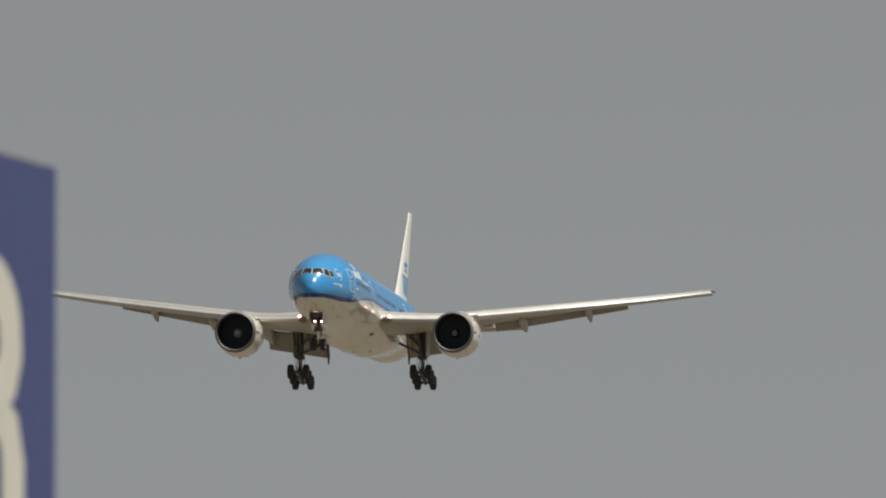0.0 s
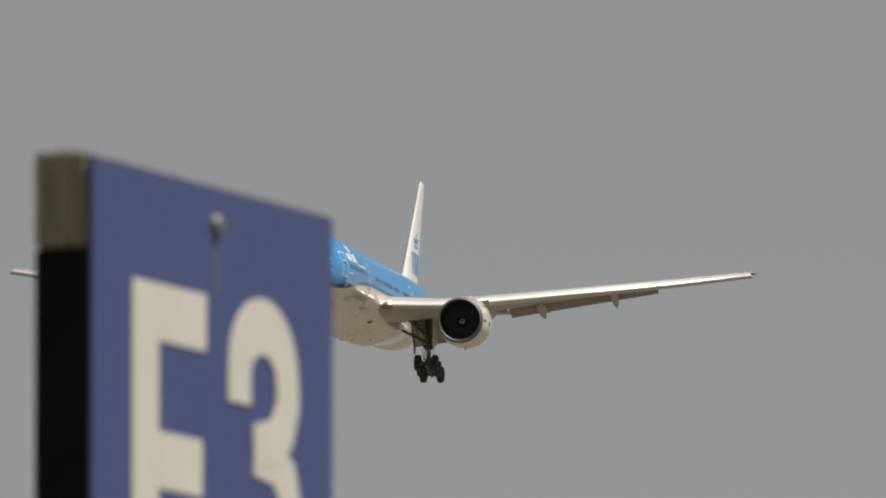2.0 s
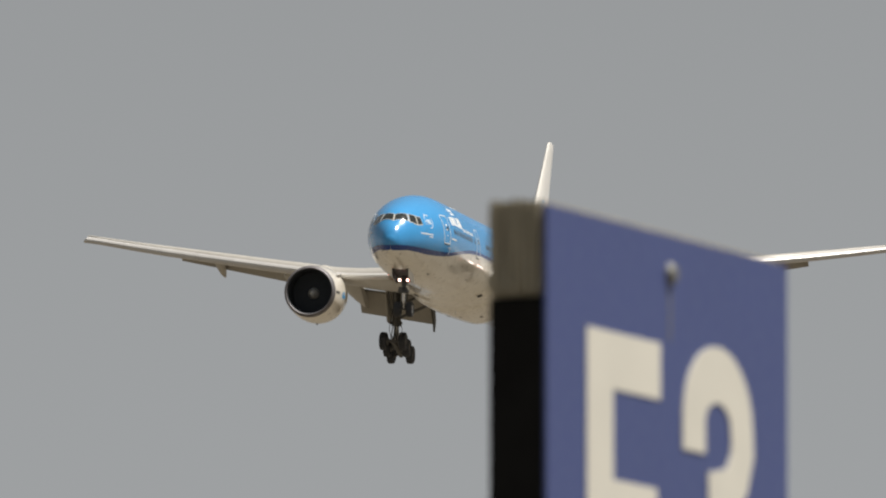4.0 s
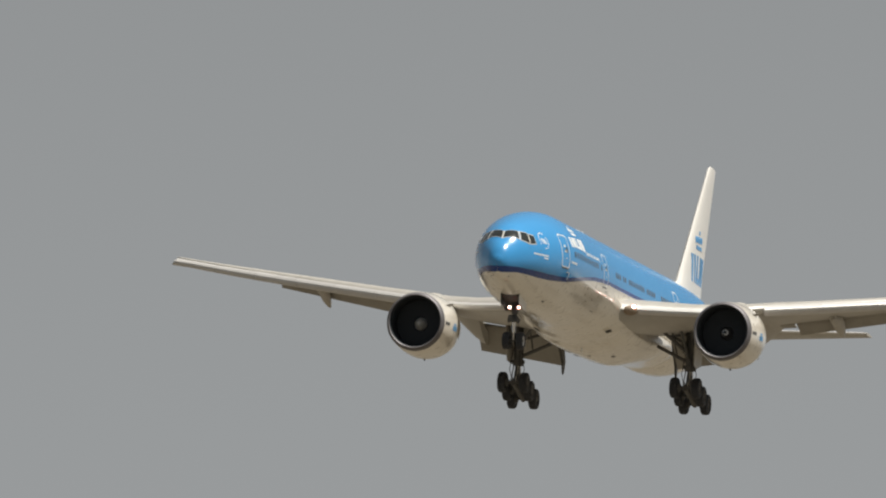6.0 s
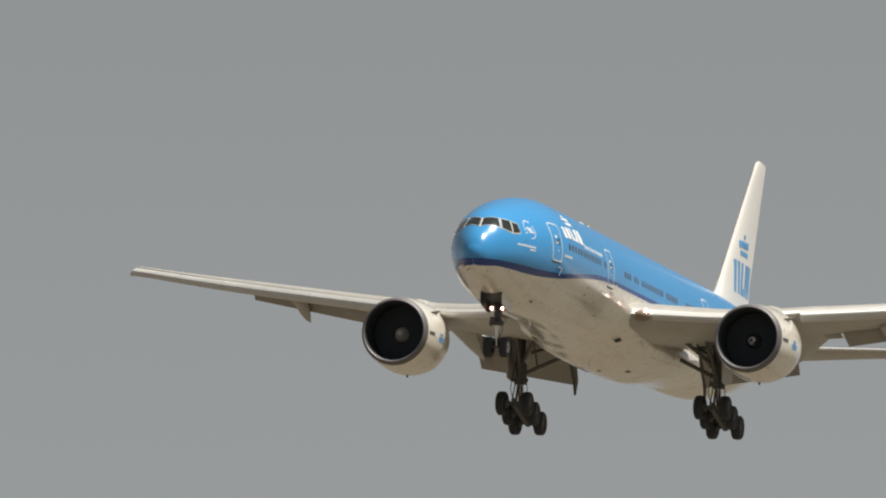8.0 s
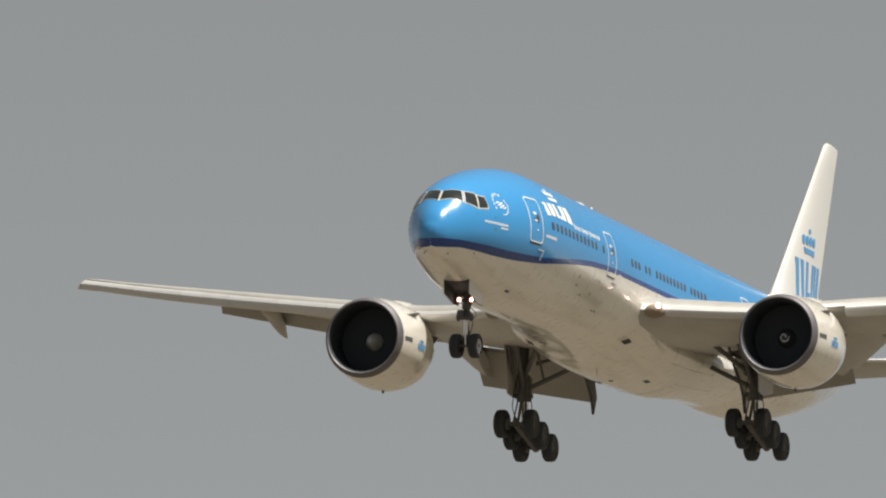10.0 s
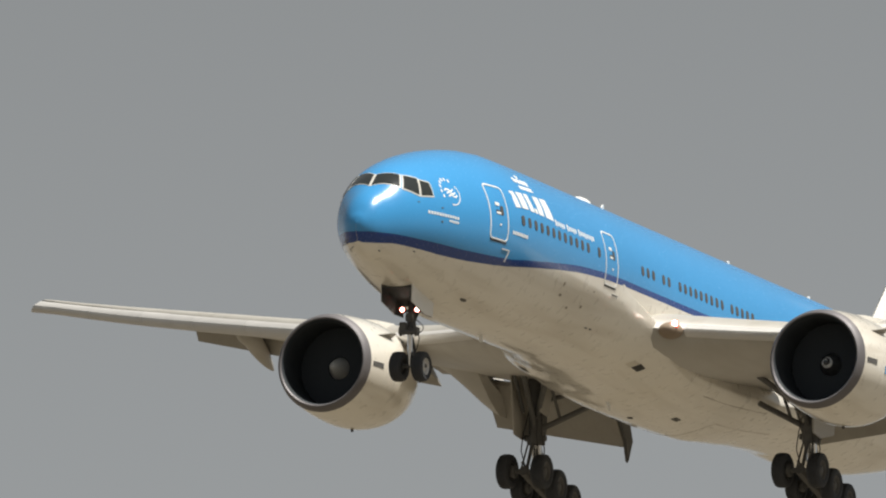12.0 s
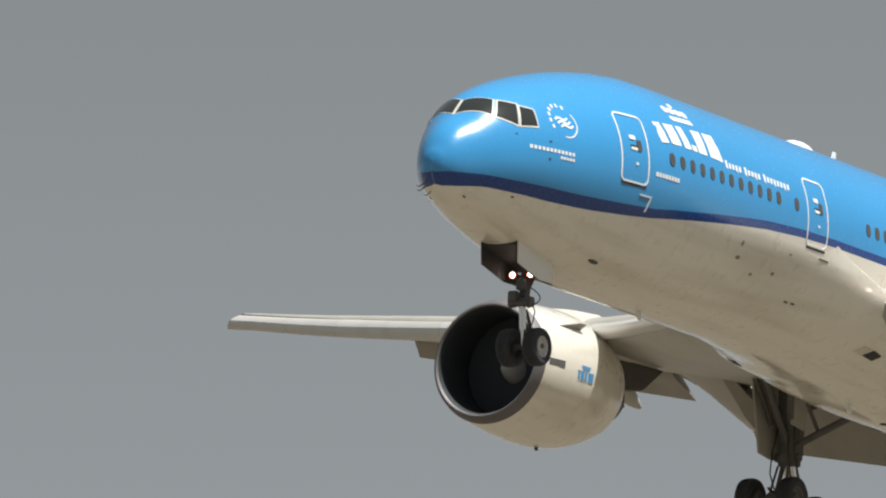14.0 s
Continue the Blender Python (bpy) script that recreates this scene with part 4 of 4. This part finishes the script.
def build_nose_gear():
    bm = bmesh.new()
    tube(bm, (0, 5.95, -2.7), (0, 5.8, -3.95), 0.16, 0.15)
    tube(bm, (-0.3, 5.85, -3.22), (0.3, 5.85, -3.22), 0.05)
    tube(bm, (0, 5.72, -3.9), (0, 5.74, -4.1), 0.21, 0.20)
    tube(bm, (-0.33, 5.6, -3.95), (0.33, 5.6, -3.95), 0.09)
    tube(bm, (-0.28, 5.45, -4.05), (0.28, 5.45, -4.05), 0.06)
    box(bm, (-0.36, 5.5, -4.12), (-0.2, 5.8, -3.85), 0.02)
    box(bm, (0.2, 5.5, -4.12), (0.36, 5.8, -3.85), 0.02)
    leg = part("nose_gear", bm, GEAR, aircraft, "nose landing gear with twin wheels, lowered")
    bm = bmesh.new()
    tube(bm, (0, 5.74, -4.05), (0, 5.9, -5.2), 0.10, 0.10)
    part("oleo", bm, CHROME, leg, "bright oleo strut")
    bm = bmesh.new()
    tube(bm, (-0.62, 5.92, -5.22), (0.62, 5.92, -5.22), 0.075)
    part("axle", bm, GEAR, leg)
    for a, b in (((0, 5.95, -4.15), (0, 6.25, -4.6)), ((0, 6.25, -4.6), (0, 5.98, -5.1))):
        bm = bmesh.new()
        tube(bm, a, b, 0.05)
        part("torque_link", bm, GEAR, leg)
    bm = bmesh.new()
    for s in (1, -1):
        tube(bm, (s * 0.24, 6.15, -2.85), (s * 0.06, 5.75, -3.85), 0.05)
    part("drag_brace", bm, GEAR, leg)
    for s in (1, -1):
        bm = bmesh.new()
        tube(bm, (s * 0.30, 5.62, -4.0), (s * 0.10, 6.15, -3.92), 0.06)
        tube(bm, (s * 0.24, 5.55, -3.72), (s * 0.30, 5.58, -4.18), 0.05)
        part("steering_cylinder", bm, GEAR, leg)
    bm = bmesh.new()
    box(bm, (-0.30, 5.38, -4.02), (-0.02, 5.62, -3.70), 0.03)
    box(bm, (-0.12, 5.50, -3.66), (0.14, 5.72, -3.34), 0.03)
    part("junction_box", bm, GEAR, leg)
    bm = bmesh.new()
    loop = [(0.16 + 0.22 * math.sin(math.pi * i / 8), 5.9 + 0.15 * math.sin(math.pi * i / 8), -3.55 - 0.55 * i / 8) for i in range(9)]
    for a, b in zip(loop, loop[1:]):
        tube(bm, a, b, 0.016, seg=8)
    part("cable_loop", bm, DARK, leg)
    bm = bmesh.new()
    pts = [(0.18, 5.85, -3.9), (0.26, 6.0, -4.2), (0.2, 6.02, -4.5), (0.12, 5.95, -4.8), (0.1, 5.95, -5.1)]
    for a, b in zip(pts, pts[1:]):
        tube(bm, a, b, 0.018, seg=8)
    part("hydraulic_line", bm, DARK, leg)
    for s in (1, -1):
        wheel(leg, s * 0.43, 5.92, -5.24, 0.545, 0.44, HUB, s)
        bm = bmesh.new()
        tube(bm, (s * 0.29, 5.86, -3.22), (s * 0.29, 5.62, -3.22), 0.08, 0.095, 18)
        hs = part("light_housing", bm, GEAR, leg)
        bm = bmesh.new()
        bmesh.ops.create_uvsphere(bm, u_segments=14, v_segments=8, radius=0.07, matrix=pose(s * 0.29, 5.60, -3.22))
        part("landing_light", bm, LIGHT_W, leg, "lit landing light on the nose gear")
        # added emissive ring, the red flare around the nose-gear light
        bm = bmesh.new()
        revolve(bm, [(-0.01, 0.07), (-0.03, 0.095), (0.02, 0.10), (0.03, 0.07)], (s * 0.29, 5.61, -3.22), 18)
        part("flare_ring", bm, LIGHT_R, leg, "added red emissive ring imitating the light's flare")
        # doors
        bm = bmesh.new()
        slab(bm, [(s * 0.60, 4.28, -2.46), (s * 0.60, 6.32, -2.80), (s * 0.585, 6.32, -3.38), (s * 0.585, 5.6, -3.40), (s * 0.585, 4.34, -3.12)], 0.04, 0.012)
        door = part("gear_door", bm, FIN, leg, "cream nose-gear door hanging open")
        bm = bmesh.new()
        slab(bm, [(s * 0.568, 4.24, -2.45), (s * 0.568, 6.34, -2.80), (s * 0.553, 6.34, -3.40), (s * 0.553, 5.6, -3.41), (s * 0.553, 4.30, -3.13)], 0.012)
        part("door_lining", bm, DARK, door, "dark inner lining of the door")
    # solid dark slab across the opening, imitating the shade inside the well
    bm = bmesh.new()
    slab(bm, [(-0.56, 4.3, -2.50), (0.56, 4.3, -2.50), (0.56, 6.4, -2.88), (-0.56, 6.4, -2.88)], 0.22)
    part("wheel_well_shade", bm, DARK, leg, "dark slab standing in for the shaded nose-wheel well")
    return leg


def build_main_gear(side):
    x0 = side * 5.55
    bm = bmesh.new()
    tube(bm, (x0, 30.9, -1.2), (x0, 31.25, -3.9), 0.30, 0.28, 20)
    tube(bm, (x0, 31.25, -3.9), (x0, 31.28, -4.25), 0.36, 0.34, 20)
    box(bm, (x0 - 0.22, 31.35, -3.9), (x0 + 0.22, 31.75, -3.0), 0.04)
    tube(bm, (x0 - 0.42, 31.2, -4.0), (x0 + 0.42, 31.2, -4.0), 0.12)
    leg = part("main_gear", bm, GEAR, aircraft, "main landing gear with a six-wheel bogie, lowered")
    bm = bmesh.new()
    tube(bm, (x0, 31.28, -4.2), (x0, 31.7, -5.7), 0.20, 0.19, 18)
    part("oleo", bm, CHROME, leg, "bright oleo strut")
    bm = bmesh.new()
    tube(bm, (x0 - side * 0.1, 31.2, -3.7), (side * 3.35, 31.4, -2.7), 0.11)
    tube(bm, (x0 - side * 0.05, 31.1, -3.2), (side * 4.1, 28.6, -1.9), 0.11)
    part("side_brace", bm, GEAR, leg, "dark diagonal gear brace")
    bm = bmesh.new()
    tube(bm, (x0, 31.2, -3.75), (x0 - side * 0.3, 28.7, -1.5), 0.10)
    tube(bm, (x0 + side * 0.28, 30.6, -3.1), (x0 + side * 0.35, 29.3, -1.4), 0.06)
    part("drag_brace", bm, GEAR, leg)
    for a, b in (((x0, 31.62, -4.2), (x0, 32.15, -5.0)), ((x0, 32.15, -4.9), (x0, 31.9, -5.6))):
        bm = bmesh.new()
        tube(bm, a, b, 0.07)
        part("torque_link", bm, GEAR, leg)
    for dx in (-1, 1):
        bm = bmesh.new()
        tube(bm, (x0 + dx * 0.2, 30.95, -4.3), (x0 + dx * 0.25, 30.6, -5.2), 0.035)
        part("brake_line", bm, GEAR, leg)
    # bogie beam: front wheels high, rear wheels low
    def bz(x):
        return -5.76 - (x - 31.75) * 0.25

    bm = bmesh.new()
    tube(bm, (x0, 30.2, bz(30.2)), (x0, 33.3, bz(33.3)), 0.19, 0.19, 16)
    for x in (30.30, 31.75, 33.20):
        tube(bm, (x0 - 0.85, x, bz(x)), (x0 + 0.85, x, bz(x)), 0.09)
        for s in (-1, 1):
            tube(bm, (x0 + s * 0.34, x, bz(x)), (x0 + s * 0.48, x, bz(x)), 0.24, 0.26, 18)
    tube(bm, (x0 - 0.12, 30.3, bz(30.3) + 0.35), (x0 - 0.12, 32.8, bz(32.8) + 0.35), 0.04)
    part("bogie_beam", bm, GEAR, leg, "tilted bogie beam with axles")
    for x in (30.30, 31.75, 33.20):
        for s in (-1, 1):
            wheel(leg, x0 + s * 0.70, x, bz(x), 0.655, 0.50, GEAR)
    # doors
    bm = bmesh.new()
    slab(bm, [(x0 + side * 0.55, 29.7, -1.6), (x0 + side * 0.55, 32.3, -1.7), (x0 + side * 0.47, 32.3, -3.8), (x0 + side * 0.45, 31.0, -4.1), (x0 + side * 0.47, 30.2, -4.0)], 0.07, 0.02)
    part("gear_door", bm, WING, leg, "grey door fixed to the main gear leg")
    # flat dark sheet in place of the main well's shaded hollow
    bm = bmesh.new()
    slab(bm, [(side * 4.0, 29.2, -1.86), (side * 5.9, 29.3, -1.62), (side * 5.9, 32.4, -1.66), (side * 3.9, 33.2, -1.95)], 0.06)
    part("wheel_well_shade", bm, DARK, leg, "dark sheet standing in for the shaded main-wheel well")
    # hoses, truck positioner and retract links
    for off, r in ((-0.24, 0.022), (0.26, 0.022), (0.12, 0.018)):
        bm = bmesh.new()
        pts = [(x0 + off, 31.0, -3.0), (x0 + off * 1.5, 30.85, -3.9), (x0 + off * 1.9, 30.95, -4.5), (x0 + off * 1.4, 31.15, -5.1), (x0 + off * 0.8, 31.4, -5.55)]
        for a, b in zip(pts, pts[1:]):
            tube(bm, a, b, r, seg=8)
        part("hydraulic_line", bm, DARK, leg)
    bm = bmesh.new()
    tube(bm, (x0 - 0.02, 30.98, -4.2), (x0 - 0.02, 30.55, -5.3), 0.075, 0.06)
    part("truck_positioner", bm, GEAR, leg)
    bm = bmesh.new()
    tube(bm, (x0 - side * 0.15, 31.3, -2.6), (side * 3.9, 32.5, -1.9), 0.09)
    tube(bm, (x0 - side * 0.9, 31.35, -3.25), (side * 4.6, 30.0, -2.0), 0.06)
    part("retract_actuator", bm, GEAR, leg)
    bm = bmesh.new()
    slab(bm, [(x0 - side * 0.5, 30.3, -1.75), (x0 - side * 0.5, 31.5, -1.8), (x0 - side * 0.42, 31.3, -3.2), (x0 - side * 0.42, 30.5, -3.1)], 0.05, 0.015)
    part("inner_gear_door", bm, WING, leg, "small grey inner gear door")
    return leg


build_nose_gear()
for s in (1, -1):
    build_main_gear(s)

# ---- ground and the numbered sign ----


def build_ground():
    bm = bmesh.new()
    n = 40
    xs = [-2400 + 4800 * i / n for i in range(n + 1)]
    g = [[bm.verts.new((x, 900 + y, 0.0)) for y in xs] for x in xs]
    for i in range(n):
        for j in range(n):
            bm.faces.new((g[i][j], g[i + 1][j], g[i + 1][j + 1], g[i][j + 1]))
    ob = part("ground", bm, GROUND, None)
    tagged(ob, "flat dry sunlit ground reaching the horizon", "ground", kind="structure")


build_ground()


def build_sign():
    """A double-faced row marker on a post. Local x along the face, y to the back, z up from the top edge."""
    W, H, D = 0.638, 0.62, 0.062
    base = new("parking_sign")
    tagged(base, "blue double-faced row sign with white E3 on a steel post", "sign")
    base.matrix_world = pose(-0.1726, 14.499, 3.257, 0, 0, math.degrees(math.atan2(0.588, 0.2324)))

    def face(y0, y1, name):
        bm = bmesh.new()
        box(bm, (0, y0, -H), (W, y1, 0), 0.0015)
        return part(name, bm, SIGN_BLUE, base, "blue painted sign board")

    front = face(0, 0.004, "sign_board")
    bm = bmesh.new()
    box(bm, (0.05, D, -H), (W - 0.05, D + 0.004, 0), 0.0015)
    part("sign_board", bm, SIGN_BLUE, base, "blue painted sign board")
    bm = bmesh.new()
    box(bm, (0.001, 0.0045, -0.088), (W - 0.003, D, 0.004), 0.004)
    block = part("wood_block", bm, WOOD, base, "pale weathered wooden spacer between the boards")
    # split grain along the block's weathered end
    for k in range(7):
        y = 0.008 + 0.0075 * k
        bm = bmesh.new()
        box(bm, (-0.0015, y, -0.088 + 0.003 * (k % 3)), (0.004, y + 0.0055, 0.003 + 0.001 * ((k * 5) % 4)), 0.001)
        part("wood_splinter", bm, WOOD, block)
    bm = bmesh.new()
    box(bm, (0.004, 0.0045, -H), (0.05, D, -0.089), 0.002)
    part("hollow_shade_fill", bm, BLACK, base, "black fill standing in for the shaded hollow below the block")
    bm = bmesh.new()
    box(bm, (W - 0.05, 0.0045, -H), (W - 0.004, D, -0.089), 0.002)
    part("hollow_shade_fill", bm, BLACK, base, "black fill standing in for the shaded hollow below the block")
    bm = bmesh.new()
    tube(bm, (W / 2, D / 2, -3.257), (W / 2, D / 2, -0.1), 0.024, 0.024, 20)
    part("post", bm, STEEL, base, "galvanised steel post")
    bm = bmesh.new()
    revolve(bm, [(-0.007, 0.004), (-0.0065, 0.008), (-0.003, 0.0105), (0.0, 0.011)], (0.32, 0.0, -0.038), 20, 0, True)
    part("bolt", bm, STEEL, front, "round steel bolt head")
    bm = bmesh.new()
    box(bm, (0.317, -0.0006, -0.104), (0.322, 0.0, -0.050))
    part("rain_streak", bm, STEEL, front, "faint grey streak under the bolt", False)
    # letter E
    def slabs(rects):
        bm = bmesh.new()
        for x0, x1, z0, z1 in rects:
            box(bm, (x0, -0.0012, z0), (x1, 0.0, z1))
        return bm

    top = -0.109
    bm = slabs([(0.101, 0.169, top - 0.350, top), (0.1692, 0.293, top - 0.056, top), (0.1692, 0.283, top - 0.200, top - 0.144), (0.1692, 0.293, top - 0.350, top - 0.294)])
    part("letter", bm, SIGN_WHITE, front, "white letter E", False)
    # figure 3 as two open bowls
    bm = bmesh.new()

    def stroke(pts, w, d):
        rr = []
        for i, (x, z) in enumerate(pts):
            p, q = pts[max(0, i - 1)], pts[min(len(pts) - 1, i + 1)]
            dx, dz = q[0] - p[0], q[1] - p[1]
            k = math.hypot(dx, dz)
            ox, oz = -dz / k * w[i] / 2, dx / k * w[i] / 2
            rr.append([(x + ox, -d, z + oz), (x - ox, -d, z - oz), (x - ox, 0, z - oz), (x + ox, 0, z + oz)])
        loft(bm, rr)

    arc = range(180, -1, -12)
    up = [(0.381, -0.208), (0.381, -0.192)] + [(0.445 + 0.064 * math.cos(radians(a)), -0.177 + 0.050 * math.sin(radians(a))) for a in arc] + [(0.5115, -0.196), (0.501, -0.222), (0.475, -0.241), (0.42, -0.246)]
    stroke(up, [0.060] * 2 + [0.060 - 0.004 * math.sin(radians(a)) for a in arc] + [0.060, 0.056, 0.048, 0.040], 0.0016)
    lo = [(0.42, -0.256), (0.478, -0.258), (0.508, -0.276), (0.519, -0.308)] + [(0.449 + 0.070 * math.cos(radians(a)), -0.372 + 0.072 * math.sin(radians(a))) for a in range(0, -181, -12)] + [(0.380, -0.345), (0.380, -0.313)]
    stroke(lo, [0.040, 0.048, 0.056, 0.060] + [0.058] * 16 + [0.060, 0.060], 0.0012)
    part("figure", bm, SIGN_WHITE, front, "white figure 3", False)


build_sign()

# ---- motion ----
FLIGHT = [  # seconds, place of the nose, turns about x, y and z
    (0, 27.58, 1320.05, 128.19, -0.20, 0.81, -9.94),
    (0.5, 21.12, 1286.05, 126.33, -0.23, 1.45, -9.93),
    (1, 14.69, 1252.10, 124.46, -0.14, 2.02, -9.93),
    (1.5, 8.28, 1218.20, 122.39, 0.26, 2.01, -9.92),
    (2, 1.89, 1184.35, 120.36, 0.58, 1.22, -9.91),
    (2.5, -4.48, 1150.55, 118.45, 0.56, 0.93, -9.90),
    (3, -10.82, 1116.80, 116.56, 0.54, 1.31, -9.90),
    (3.5, -17.15, 1083.09, 114.59, 0.52, 1.50, -9.89),
    (4, -23.45, 1049.44, 112.77, 0.47, 1.63, -9.88),
    (4.2, -25.97, 1035.99, 112.10, 0.44, 1.66, -9.88),
    (4.5, -29.73, 1015.83, 111.15, 0.35, 1.91, -9.88),
    (5, -35.99, 982.28, 109.58, 0.17, 2.34, -9.87),
    (5.5, -42.23, 948.77, 107.97, -0.03, 2.77, -9.87),
    (6, -48.44, 915.32, 106.34, -0.24, 3.19, -9.87),
    (6.3, -52.16, 895.27, 105.34, -0.34, 3.45, -9.87),
    (6.5, -54.64, 881.91, 104.68, -0.42, 3.66, -9.87),
    (7, -60.81, 848.55, 102.97, -0.53, 3.75, -9.86),
    (7.5, -66.96, 815.24, 101.25, -0.62, 3.38, -9.85),
    (7.7, -69.42, 801.93, 100.57, -0.64, 3.08, -9.84),
    (8, -73.09, 781.98, 99.54, -0.68, 2.89, -9.84),
    (8.5, -79.20, 748.77, 97.82, -0.74, 2.57, -9.83),
    (9, -85.28, 715.60, 96.11, -0.81, 2.24, -9.82),
    (9.5, -91.35, 682.49, 94.42, -0.87, 1.92, -9.80),
    (9.8, -94.97, 662.65, 93.40, -0.91, 1.73, -9.80),
    (10, -97.39, 649.43, 92.73, -0.94, 1.93, -9.80),
    (10.5, -103.41, 616.41, 91.03, -0.98, 2.16, -9.79),
    (11, -109.41, 583.45, 89.34, -1.02, 2.41, -9.79),
    (11.5, -115.38, 550.53, 87.65, -1.07, 2.73, -9.79),
    (12, -121.34, 517.66, 85.98, -1.11, 2.81, -9.78),
    (12.5, -127.27, 484.84, 84.31, -1.15, 2.70, -9.77),
    (13, -133.18, 452.08, 82.64, -1.19, 2.60, -9.77),
    (13.5, -139.07, 419.35, 80.99, -1.24, 2.52, -9.76),
    (14, -144.94, 386.68, 79.34, -1.28, 2.70, -9.75),
]


def motions():
    walk(aircraft, [(t, pose(*q)) for t, *q in FLIGHT])
    for fan, side in fans:
        walk(fan, [(k * 0.5, pose(side * 9.8, 22.15, -2.72, 0, (70.0 * k) % 360, 0)) for k in range(29)])


motions()
